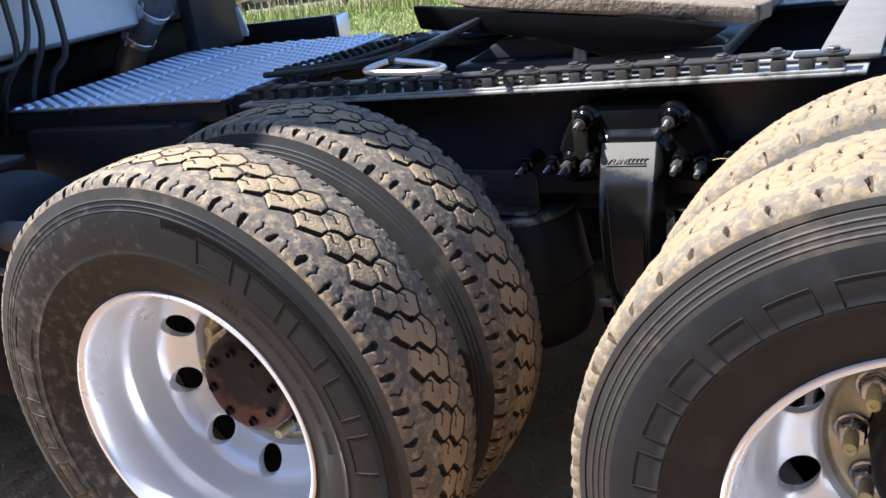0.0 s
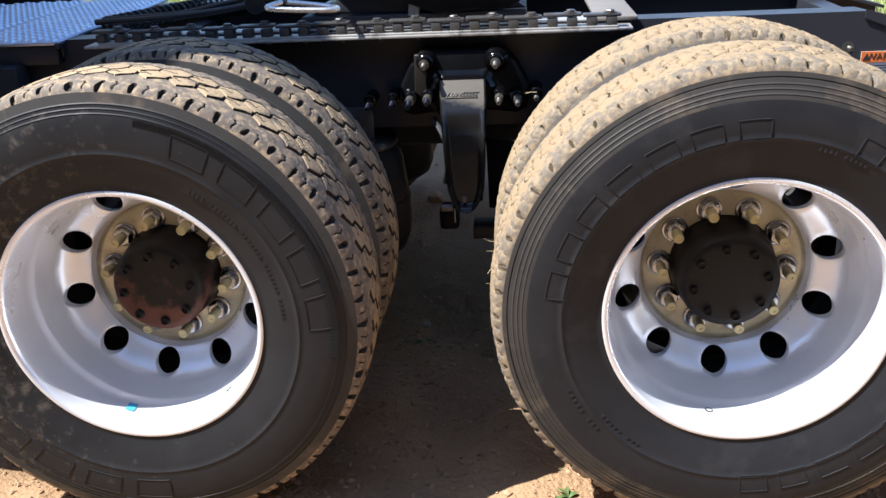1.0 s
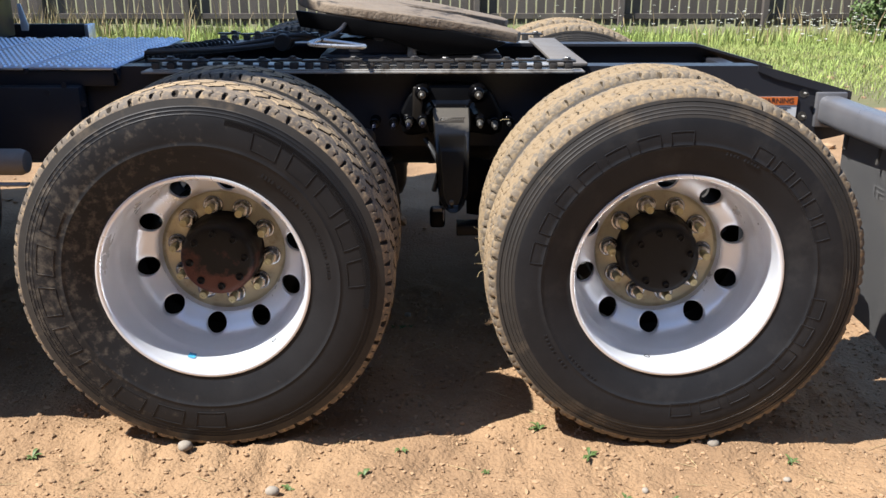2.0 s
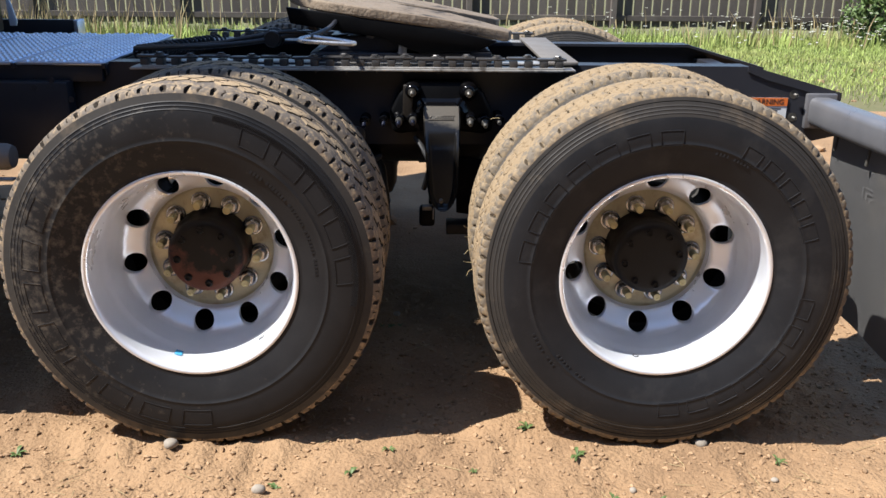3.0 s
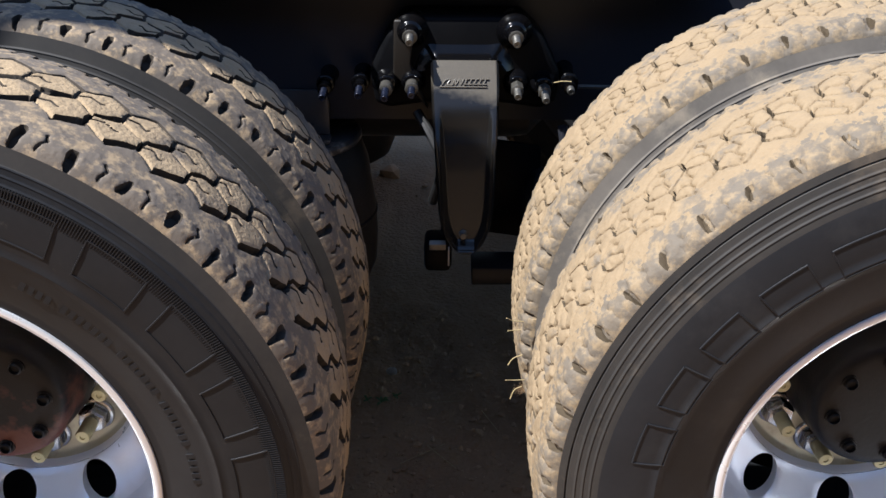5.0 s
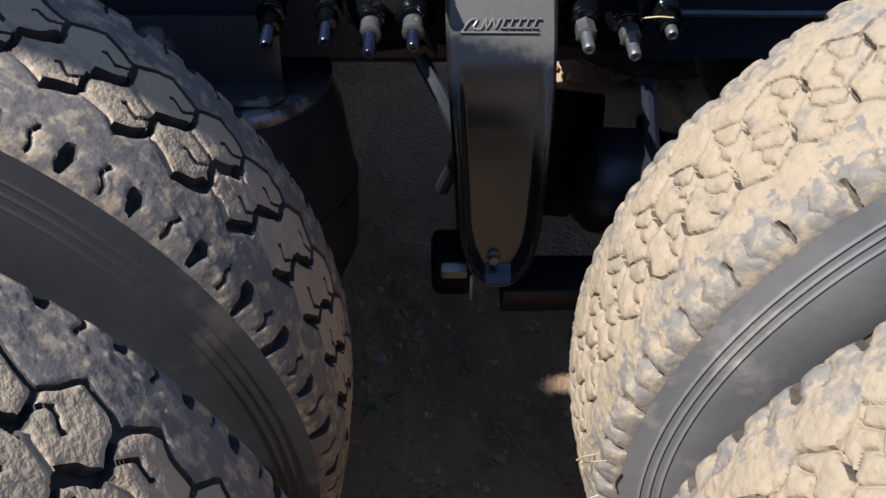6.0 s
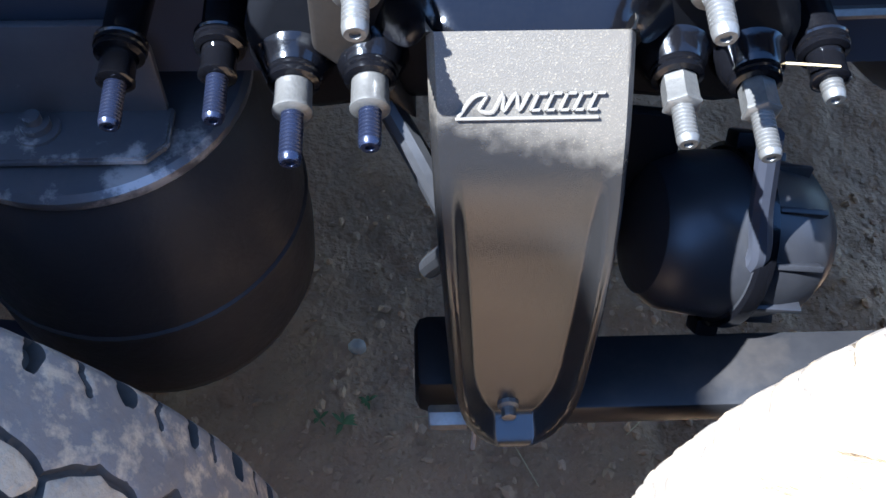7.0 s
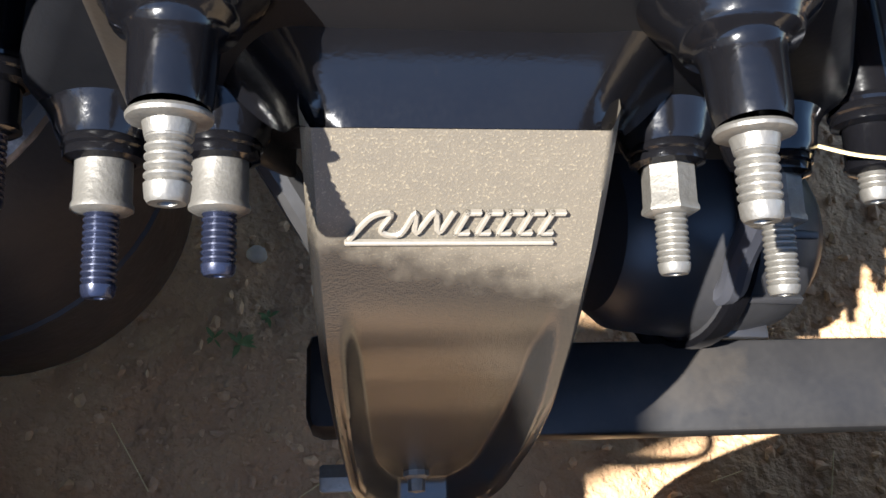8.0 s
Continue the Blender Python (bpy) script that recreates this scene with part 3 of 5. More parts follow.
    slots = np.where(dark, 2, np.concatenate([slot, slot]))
    n = len(side_v)
    allv = np.concatenate([side_v, verts])
    side_f = np.concatenate([side_f[:, [0, 1, 2]], side_f[:, [0, 2, 3]]])
    allf = np.concatenate([side_f, tris + n])
    alls = np.concatenate([side_s, side_s, slots])
    me = bpy.data.meshes.new(name)
    me.vertices.add(len(allv))
    me.vertices.foreach_set("co", allv.ravel())
    me.loops.add(allf.size)
    me.loops.foreach_set("vertex_index", allf.ravel().astype(np.int32))
    me.polygons.add(len(allf))
    me.polygons.foreach_set("loop_start", (np.arange(len(allf)) * 3).astype(np.int32))
    me.polygons.foreach_set("material_index", alls.astype(np.int32))
    me.update(calc_edges=True)
    me.validate()
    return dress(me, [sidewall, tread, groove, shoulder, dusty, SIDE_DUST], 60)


# the wheel disc: rim barrel, dished disc with ten round hand holes, flat nut face
LIP = [(0.2835, -0.090), (0.288, -0.1035), (0.2945, -0.1070), (0.2985, -0.1100), (0.2980, -0.1145), (0.2940, -0.1165), (0.2885, -0.1150), (0.2850, -0.1100),
       (0.2825, -0.1020), (0.2795, -0.0850), (0.2778, -0.0550), (0.2768, -0.0280), (0.2752, -0.0085), (0.2700, -0.0010), (0.2684, 0.0080), (0.2676, 0.0240), (0.2655, 0.0400), (0.2640, 0.0600), (0.2630, 0.0760), (0.2600, 0.0930)]
DISC = [(0.2600, 0.0680), (0.2560, 0.0800), (0.2500, 0.0885), (0.2400, 0.0970), (0.2280, 0.1050), (0.2050, 0.1180), (0.1960, 0.1240), (0.1900, 0.1330), (0.1870, 0.1420), (0.1830, 0.1500), (0.1780, 0.1545), (0.1225, 0.1550)]
HOLES = 10


def disc_y(r, shift=0.0):
    return shift + float(np.interp(r, [p[0] for p in DISC[::-1]], [p[1] for p in DISC[::-1]]))


def wheel_mesh(name, materials, shift, r_hole=0.0305, r_mid=0.2265):
    """shift: how far the disc lies from its drawn depth, towards the truck."""
    last = disc_y(0.2600, shift)
    bm = lathe([p for p in LIP if p[1] < last - 0.01] + [(0.2600, last)], 120)
    r_in, r_out = 0.1935, 0.2595
    half = math.pi / HOLES
    for s in range(HOLES):
        mid = s * 2 * half
        angles = [2 * math.pi * (k + 0.5) / 60 for k in range(60)]
        for cu, cr in ((1, 1), (-1, 1), (-1, -1), (1, -1)):
            angles.append(math.atan2((r_out - r_mid) if cr > 0 else (r_in - r_mid), cu * half * r_mid) % (2 * math.pi))
        angles.sort()
        rings = []
        for way in (0.0, 0.08, 0.3, 0.6, 1.0):
            ring = []
            for t in angles:
                ct, st = math.cos(t), math.sin(t)
                hu, hr = r_hole * ct, r_hole * st
                reach = min((half * r_mid) / abs(ct) if abs(ct) > 1e-6 else 9, ((r_out - r_mid) if st > 0 else (r_mid - r_in)) / abs(st) if abs(st) > 1e-6 else 9)
                bu, br = reach * ct, reach * st
                u, r = hu + (bu - hu) * way, r_mid + hr + (br - hr) * way
                th = mid + u / r_mid
                y = disc_y(r, shift) + (0.0012 if way == 0 else 0)
                ring.append(bm.verts.new((r * math.sin(th), y, -r * math.cos(th))))
            rings.append(ring)
        back = [bm.verts.new((v.co.x, v.co.y + 0.018, v.co.z)) for v in rings[0]]
        rings.insert(0, back)
        for a, b in zip(rings, rings[1:]):
            for k in range(len(a)):
                j = (k + 1) % len(a)
                bm.faces.new((a[k], a[j], b[j], b[k]))
    bm = lathe([(0.2600, last), (0.2590, disc_y(0.2595, shift) + 0.003), (0.2570, disc_y(0.2570, shift) + 0.010)], 120, bm)
    bm = lathe([(0.1950, disc_y(0.1950, shift) + 0.008), (0.1938, disc_y(0.1938, shift) + 0.002), (0.1930, disc_y(0.1930, shift))] + [(r, y + shift) for r, y in DISC if r < 0.1935] + [(0.1215, 0.158 + shift), (0.1215, 0.166 + shift)], 120, bm)
    bmesh.ops.remove_doubles(bm, verts=bm.verts, dist=0.0004)
    for f in bm.faces:
        c = f.calc_center_median()
        f.material_index = int(math.hypot(c.x, c.z) < 0.186)
    return finish(name, bm, materials, 42)


def hub_mesh(name, material):
    """The axle hub: a drum with a bolted flange and a raised middle."""
    bm = lathe([(0.0, 0.047), (0.060, 0.047), (0.090, 0.0475), (0.100, 0.049), (0.106, 0.053), (0.110, 0.060), (0.112, 0.072), (0.112, 0.094), (0.115, 0.100),
                (0.1165, 0.112), (0.1185, 0.130), (0.1195, 0.150), (0.1195, 0.162)], 64)
    return finish(name, bm, material, 40)


def lug_nut_meshes():
    bm = lathe([(0, 0.155), (0.0300, 0.155), (0.0300, 0.1505), (0.0285, 0.1485), (0.0245, 0.1475)], 28)
    lathe([(0.0245, 0.1475), (0.0232, 0.1460), (0.0232, 0.1300), (0.0205, 0.1270), (0.0125, 0.1262)], 6, bm)
    nut = finish("lug_nut", bm, NUT, 30)
    flange = finish("flange_nut", turned((0, 0.0475, 0), (0, 0, 0), [(0.012, 0), (0.012, 0.002), (0.0095, 0.0022), (0.0095, 0.008), (0.0075, 0.010), (0.0075, 0.005), (0, 0.005)], 12), HUB, 35)
    stud = finish("stud", turned((0, 0.128, 0), (0, 0, 0), [(0.0118, 0), (0.0118, 0.036), (0.0104, 0.0382), (0.0045, 0.0382), (0.0038, 0.0365), (0, 0.0365)], 16), STUD, 35)
    return nut, stud, flange


def raised_bars(w, material, groups, r0, r1, stroke=0.0019, lift=0.0014):
    """Raised outlined bars on the outer sidewall: groups of (first angle, last angle, count, slant)."""

    def strip(bm, p, q, wide):
        d = np.subtract(q, p)
        nrm = np.array((-d[1], d[0])) / (np.linalg.norm(d) + 1e-9) * wide / 2
        n = max(2, int(np.linalg.norm(d) / 0.012) + 1)
        rows = []
        for k in range(n + 1):
            c = np.add(p, d * k / n)
            row = []
            for off, up in ((-1.35, -0.0006), (-0.8, lift), (0.8, lift), (1.35, -0.0006)):
                u, r = c + nrm * off
                t = u / 0.42
                row.append(bm.verts.new((r * math.sin(t), side_y(r) - up, -r * math.cos(t))))
            rows.append(row)
        for a, b in zip(rows, rows[1:]):
            for j in range(3):
                bm.faces.new((a[j], a[j + 1], b[j + 1], b[j]))

    for first, last, count, slant in groups:
        pitch = (last - first) / count
        for k in range(count):
            u0, u1 = (math.radians(first + pitch * (k + 0.12)) * 0.42, math.radians(first + pitch * (k + 0.80)) * 0.42)
            bm = bmesh.new()
            quad = [(u0, r0), (u1, r0), (u1 + slant, r1), (u0 + slant, r1)]
            for a, b in zip(quad, quad[1:] + quad[:1]):
                strip(bm, a, b, stroke)
            fixed(part("raised_bar", bm, material, None, sharp=30), w)


def small_bars(w, material, groups):
    """Short raised bars in the place of small print on a sidewall: (first angle, last angle, count, radius, size)."""
    for first, last, count, radius, size in groups:
        for k in range(count):
            if k % 8 == 5:
                continue
            t = math.radians(first + (last - first) * k / count)
            c = Vector((radius * math.sin(t), side_y(radius) - 0.0004, -radius * math.cos(t)))
            bm = box(c.x - size * 0.28, c.x + size * 0.28, c.y - 0.001, c.y + 0.001, c.z - size / 2, c.z + size / 2, 0, None, Matrix.Rotation(-t, 3, "Y"))
            fixed(part("small_bar", bm, material, None, sharp=0), w)


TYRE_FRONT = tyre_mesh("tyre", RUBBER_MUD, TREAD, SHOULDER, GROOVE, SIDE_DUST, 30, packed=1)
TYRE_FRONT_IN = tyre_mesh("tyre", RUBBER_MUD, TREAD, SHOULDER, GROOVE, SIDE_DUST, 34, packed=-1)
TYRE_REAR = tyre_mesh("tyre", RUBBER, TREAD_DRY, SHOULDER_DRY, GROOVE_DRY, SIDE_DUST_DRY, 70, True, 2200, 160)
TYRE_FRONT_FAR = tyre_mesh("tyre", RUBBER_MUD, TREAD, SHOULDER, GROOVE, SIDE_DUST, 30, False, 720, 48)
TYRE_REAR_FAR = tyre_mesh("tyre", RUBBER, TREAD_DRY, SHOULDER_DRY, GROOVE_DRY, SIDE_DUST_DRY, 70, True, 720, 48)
WHEEL, WHEEL_IN = wheel_mesh("wheel", [ALU, ALU_YELLOW], 0.005), wheel_mesh("wheel", [WHEEL_SHADED, WHEEL_SHADED], -0.012)
HUB_A, HUB_B = hub_mesh("hub", HUB_RUST), hub_mesh("hub", HUB)
LUG, STUD_ME, FLANGE_ME = lug_nut_meshes()
FLIP = Matrix.Rotation(math.pi, 4, "Z")


def wheel(x, y, tyre, turn, hub=None, far=False, label="brushed aluminium disc wheel with round hand holes"):
    """A wheel with its tyre; the disc lies away from the camera's side for an outer wheel."""
    m = Matrix.Translation((x, y, HUB_Z)) @ (FLIP if far else Matrix()) @ Matrix.Rotation(radians(-turn), 4, "Y")
    w = put("wheel", WHEEL if hub else WHEEL_IN, truck, m, label if hub else "dusty inner disc wheel with shade put into its colour")
    put("tyre", tyre, w, Matrix.Rotation(radians(turn * 3.3 + 20), 4, "Y"), "dark rubber truck tyre with dusty lugged tread")
    if hub:
        deep = Matrix.Translation((0, 0.005, 0))
        put("hub", hub, w, deep, "greasy dark axle hub with a bolted flange")
        for k in range(8):
            t = 2 * math.pi * (k + 0.3) / 8
            put("flange_nut", FLANGE_ME, w, deep @ Matrix.Translation((0.082 * math.sin(t), 0, -0.082 * math.cos(t))))
        for k in range(10):
            t = 2 * math.pi * (k + 0.5) / 10
            put("lug_nut", LUG, w, deep @ Matrix.Translation((0.1430 * math.sin(t), 0, -0.1430 * math.cos(t))))
            put("stud", STUD_ME, w, deep @ Matrix.Translation((0.1430 * math.sin(t), 0, -0.1430 * math.cos(t))))
    return w


front = wheel(-0.66, OUTER, TYRE_FRONT, -8, HUB_A)
rear = wheel(0.66, OUTER, TYRE_REAR, -3, HUB_B)
for x, tyre, low in zip(AXLES, (TYRE_FRONT_IN, TYRE_REAR), (TYRE_FRONT_FAR, TYRE_REAR_FAR)):
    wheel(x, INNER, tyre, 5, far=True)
    wheel(x, 2 * MID - OUTER, low, 11, HUB_B, far=True)
    wheel(x, 2 * MID - INNER, low, 17)


def fixed(ob, w):
    """Lays a part that is modelled upright onto a turned wheel."""
    ob.parent = w
    ob.matrix_basis = w.matrix_basis.to_3x3().to_4x4().inverted()
    return ob


raised_bars(rear, RUBBER, [(-182.5, -95, 7, 0.0), (106, 156.5, 5, 0.0), (-0.5, 84.5, 7, 0.0)], 0.379, 0.420)
raised_bars(front, RUBBER_MUD, [(86, 160, 5, 0.006), (-122, 8, 8, -0.004)], 0.404, 0.452)
small_bars(front, RUBBER_MUD, [(92, 150, 34, 0.352, 0.012)])
small_bars(rear, RUBBER, [(150, 166, 10, 0.372, 0.008), (-52, -34, 9, 0.372, 0.009), (-66, -48, 9, 0.40, 0.009)])


def wire_ribs(r, first, last, step):
    """A fan of fine raised ribs behind the marks on a sidewall."""
    bm = bmesh.new()
    t = first
    while t < last:
        a = math.radians(t)
        c = Vector((r * math.sin(a), side_y(r) - 0.0002, -r * math.cos(a)))
        box(c.x - 0.0006, c.x + 0.0006, c.y - 0.0006, c.y + 0.001, c.z - 0.016, c.z + 0.016, 0, bm, Matrix.Rotation(-a, 3, "Y"))
        t += step
    return finish("fine_ribs", bm, RUBBER_MUD, 0)


fixed(put("fine_ribs", wire_ribs(0.449, 80, 168, 0.42)), front)

# small things inside the rims
foil = bmesh.new()
for k in range(5):
    for j in range(5):
        a = radians(-17.5 + k * 1.1)
        foil.verts.new((0.2745 * math.sin(a), -0.054 + j * 0.0075, -0.2745 * math.cos(a)))
foil.verts.ensure_lookup_table()
for k in range(4):
    for j in range(4):
        foil.faces.new([foil.verts[i] for i in (k * 5 + j, k * 5 + j + 1, k * 5 + j + 6, k * 5 + j + 5)])
fixed(part("sticker", foil, BLUELABEL, None, "small blue foil sticker on the rim", sharp=0), front)
for w, ang in ((rear, -10), (front, 38)):
    a = radians(ang)
    v = bmesh.new()
    turned((0.2775 * math.sin(a), -0.036, -0.2775 * math.cos(a)), (0, -0.036, 0), [(0.0095, -0.004), (0.0095, 0.001), (0.007, 0.0018), (0.007, -0.002), (0, -0.002)], 16, v)
    fixed(part("valve_hole", v, HUB, None, "dark balance hole in the rim"), w)

# brake drums and axles
for x in AXLES:
    for y0, sgn in ((0.0, 1), (2 * MID, -1)):
        bm = lathe([(0.0, 0.21), (0.20, 0.21), (0.205, 0.225), (0.205, 0.26), (0.21, 0.262), (0.21, 0.42), (0.222, 0.43), (0.222, 0.455), (0.20, 0.46), (0.09, 0.465)], 64)
        part("brake_drum", bm, HUB, truck, "", Matrix.Translation((x, y0, HUB_Z)) @ (FLIP if sgn < 0 else Matrix()))
    bm = lathe([(0.068, 0.45), (0.068, 0.9), (0.085, 0.98), (0.16, 1.08), (0.19, 1.18), (0.19, 1.28), (0.16, 1.38), (0.085, 1.48), (0.068, 1.56), (0.068, 2.01)], 40)
    part("axle", bm, BLACK, truck, "black axle housing with a round differential", Matrix.Translation((x, 0, HUB_Z)))
part("drive_shaft", rod((-0.5, MID, 0.60), (0.5, MID, 0.60), 0.045, 20), BLACK, truck)

# ---- frame rails ----
RAIL_Y, RAIL_TOP, RAIL_LOW = 0.80, 0.981, 0.695


def rail(name, side, label):
    """A channel with its flanges towards the truck's middle, cut down at the tail."""
    s = 1 if side > 0 else -1
    y_web = RAIL_Y if s > 0 else 2 * MID - RAIL_Y
    top = [(-5.2, RAIL_TOP), (1.13, RAIL_TOP), (1.475, 0.885)]
    low = [(1.475, 0.735), (1.30, RAIL_LOW), (-5.2, RAIL_LOW)]
    bm = prism(top + low, y_web, y_web + s * 0.010)
    for line in (top, low):
        up = 1 if line is top else -1
        for (xa, za), (xb, zb) in zip(line, line[1:]):
            pts = [(xa, za), (xb, zb), (xb, zb - up * 0.011), (xa, za - up * 0.011)]
            prism(pts, y_web + s * 0.0095, y_web + s * 0.09, bm=bm)
    return part(name, bm, BLACK, truck, label)


rail("frame_rail", 1, "black painted steel frame rail with a tapered tail")
rail("frame_rail", -1, "black painted steel frame rail with a tapered tail")
for x0, x1 in ((-2.4, -2.3), (-1.0, -0.94), (1.18, 1.25)):
    part("cross_member", box(x0, x1, RAIL_Y + 0.012, 2 * MID - RAIL_Y - 0.012, 0.74, 0.92, 0.006), BLACK, truck)
# Black pans, added to keep light off the ground below.
for x0, x1, z in ((-1.05, -0.45, 0.84), (0.26, 1.15, 0.76)):
    part("light_block_pan", box(x0, x1, RAIL_Y + 0.095, 2 * MID - RAIL_Y - 0.095, z, z + 0.02, 0.004), BLACK, truck, "black pan added between the frame rails to block light")
# the tail lip along the tapered flange
part("tail_lip", prism([(1.13, 0.986), (1.475, 0.891), (1.475, 0.863), (1.20, 0.935), (1.13, 0.963)], RAIL_Y - 0.006, RAIL_Y - 0.001), BLACK, truck)
part("top_plate", box(0.405, 0.520, RAIL_Y - 0.035, 2 * MID - RAIL_Y + 0.03, 0.984, 0.996, 0.003), PLATE, truck, "dusty grey steel plate across the frame rails")

# ---- slider rack on the rail ----


def bolt_mesh(name, head=0.011, height=0.011, washer=0.016, material=STEEL):
    bm = lathe([(0, 0), (washer, 0), (washer, 0.003), (head * 0.8, 0.0032)], 18)
    lathe([(head, 0.0032), (head, height), (head * 0.86, height + 0.002), (0, height + 0.002)], 6, bm)
    return finish(name, bm, material, 30)


BOLT_DARK = bolt_mesh("bolt", 0.0125, 0.007, 0.018, RACK)
BOLT_BRIGHT = bolt_mesh("bolt", 0.011, 0.012, 0.016, STEEL)
BOLT_SMALL = bolt_mesh("bolt", 0.007, 0.008, 0.010, BLACK)


def rack(side):
    s = 1 if side > 0 else -1
    mir = (lambda y: y) if s > 0 else (lambda y: 2 * MID - y)
    ys = sorted((mir(0.690), mir(0.797)))
    bm = box(-1.02, 0.50, ys[0], ys[1], 0.968, 0.976, 0.002)
    r = part("slider_rack", bm, WORN, truck, "worn slotted slider rack bolted along the frame")
    ys = sorted((mir(0.700), mir(0.742)))
    part("bar", box(-0.98, 0.462, ys[0] - 0.003, ys[1] + 0.003, 0.9765, 0.982, 0.002), WORN, r)
    tooth = finish("tooth", box(-0.0135, 0.0135, -0.019, 0.019, 0.9815, 1.0045, 0.003), RACK, 35)
    link = finish("link", box(-0.0508, 0.0508, -0.019, 0.019, 1.0042, 1.0125, 0.0035), RACK, 35)
    ys = sorted((mir(0.799), mir(0.888)))
    part("slide_plate", box(-1.00, 0.398, ys[0], ys[1], 0.9815, 0.986, 0.001), WORN, r)
    for k in range(28):
        x = 0.445 - 0.0525 * k
        put("tooth", tooth, r, Matrix.Translation((x, mir(0.721), 0)))
        if k % 2 == 0:
            put("link", link, r, Matrix.Translation((x - 0.026, mir(0.721), 0.0016 * (k % 4))))
            put("bolt", BOLT_DARK, r, Matrix.Translation((x - 0.004, mir(0.721), 1.0123 + 0.0016 * (k % 4))) @ Matrix.Rotation(radians(90), 4, "X") @ Matrix.Rotation(0.4 * k, 4, "Y"))
            put("nut", BOLT_SMALL, r, Matrix.Translation((x, mir(0.715), 0.9685)) @ Matrix.Rotation(radians(-90), 4, "X"))
    return r


rack(1)
rack(-1)

# ---- fifth wheel ----


def fifth_wheel():
    """The coupling plate: a rounded slab with a slot to the rear, skirts below, two ramps, on a pivot bracket."""
    tilt = Matrix.Translation((-0.12, MID, 1.117)) @ Matrix.Rotation(radians(7.2), 4, "Y")
    out = []
    for k in range(13):
        a = radians(180 - k * 180 / 12)
        out.append((-0.13 - 0.30 * math.sin(a) ** 0.8, 0.47 * math.cos(a)))
    out = [(x, y) for x, y in out]
    right = [(0.12, 0.47), (0.40, 0.40), (0.42, 0.30), (0.40, 0.22), (0.20, 0.09), (0.02, 0.055), (-0.04, 0.0)]
    outline = out + right + [(x, -y) for x, y in right[::-1][1:]]
    bm = bmesh.new()
    a = [bm.verts.new((x, y, 0.045 - 0.09 * max(0, x - 0.18))) for x, y in outline]
    b = [bm.verts.new((x, y, 0.008 - 0.09 * max(0, x - 0.18))) for x, y in outline]
    faces = [bm.faces.new(a), bm.faces.new(b[::-1])]
    for k in range(len(a)):
        faces.append(bm.faces.new((a[k], b[k], b[(k + 1) % len(a)], a[(k + 1) % len(a)])))
    bmesh.ops.recalc_face_normals(bm, faces=bm.faces)
    bmesh.ops.bevel(bm, geom=[e for e in bm.edges if abs(e.verts[0].co.z - e.verts[1].co.z) < 0.03], offset=0.008, segments=3, affect="EDGES", profile=0.5)
    plate = part("fifth_wheel", bm, RUSTY, truck, "dusty rust brown fifth wheel coupling plate tilted to the rear", tilt, 30)
    for s in (-1, 1):
        sk = prism([(-0.38, 0.009), (0.16, 0.009), (0.36, -0.008), (0.30, -0.05), (0.10, -0.085), (-0.05, -0.05), (-0.36, -0.045)], 0.455 * s - 0.012, 0.455 * s + 0.012, 0.006)
        part("skirt", sk, CAST_DULL, plate)
        part("pivot_bracket", prism([(-0.16, -0.12), (0.10, -0.12), (0.05, -0.03), (0.0, -0.006), (-0.08, -0.006)], 0.36 * s - 0.03, 0.36 * s + 0.03, 0.008), BLACK, plate)
    for k, (x0, x1) in enumerate(((-0.30, -0.27), (-0.10, -0.07), (0.10, 0.13))):
        part("rib", box(x0, x1, -0.44, 0.44, -0.06, -0.006, 0.004), BLACK, plate)
    part("lock_pin", turned((0.035, -0.44, -0.10), (0.035, -0.44, 1), [(0, 0), (0.016, 0), (0.016, 0.05), (0.022, 0.052), (0.022, 0.075), (0.018, 0.08), (0, 0.08)], 16), GREYPAINT, plate)
    part("grease_line", tube([(0.06, -0.45, -0.07), (0.07, -0.46, -0.02), (0.05, -0.46, 0.0)], 0.004), HOSE, plate)
    # the carriage below
    part("carriage", box(-0.42, 0.22, 0.80, 2 * MID - 0.80, 0.984, 1.020, 0.008), BLACK, truck, "black sliding carriage under the coupling plate")
    for y in (0.86, 2 * MID - 0.86):
        part("carriage_side", prism([(-0.40, 1.019), (0.22, 1.019), (0.14, 1.066), (-0.06, 1.086), (-0.3, 1.07)], y - 0.03, y + 0.03, 0.008), BLACK, truck)
    part("handle_rod", tube([(-0.33, 0.95, 1.13), (-0.325, 0.62, 1.122), (-0.345, 0.50, 1.113), (-0.372, 0.425, 1.106)], 0.0075, 10, 8), BLACK, truck, "dark pull rod of the release handle")
    part("release_handle", tube([(-0.372, 0.425, 1.106), (-0.396, 0.395, 1.101), (-0.392, 0.372, 1.098), (-0.350, 0.366, 1.095), (-0.285, 0.368, 1.091), (-0.243, 0.375, 1.089), (-0.230, 0.395, 1.089), (-0.247, 0.416, 1.091), (-0.300, 0.432, 1.097), (-0.365, 0.440, 1.104)], 0.0065, 10, 8),
         BRIGHT, truck, "bright bent rod release handle")


fifth_wheel()

# hoses beside the coupling
part("hose_coupling", turned((-0.555, 0.82, 1.06), (-0.555, 1.2, 1.06), [(0, 0), (0.026, 0), (0.030, 0.005), (0.030, 0.03), (0.024, 0.034), (0.024, 0.07), (0.034, 0.075), (0.034, 0.09), (0.02, 0.1), (0.02, 0.16), (0, 0.16)], 20), HOSE, truck, "round black hose coupling")
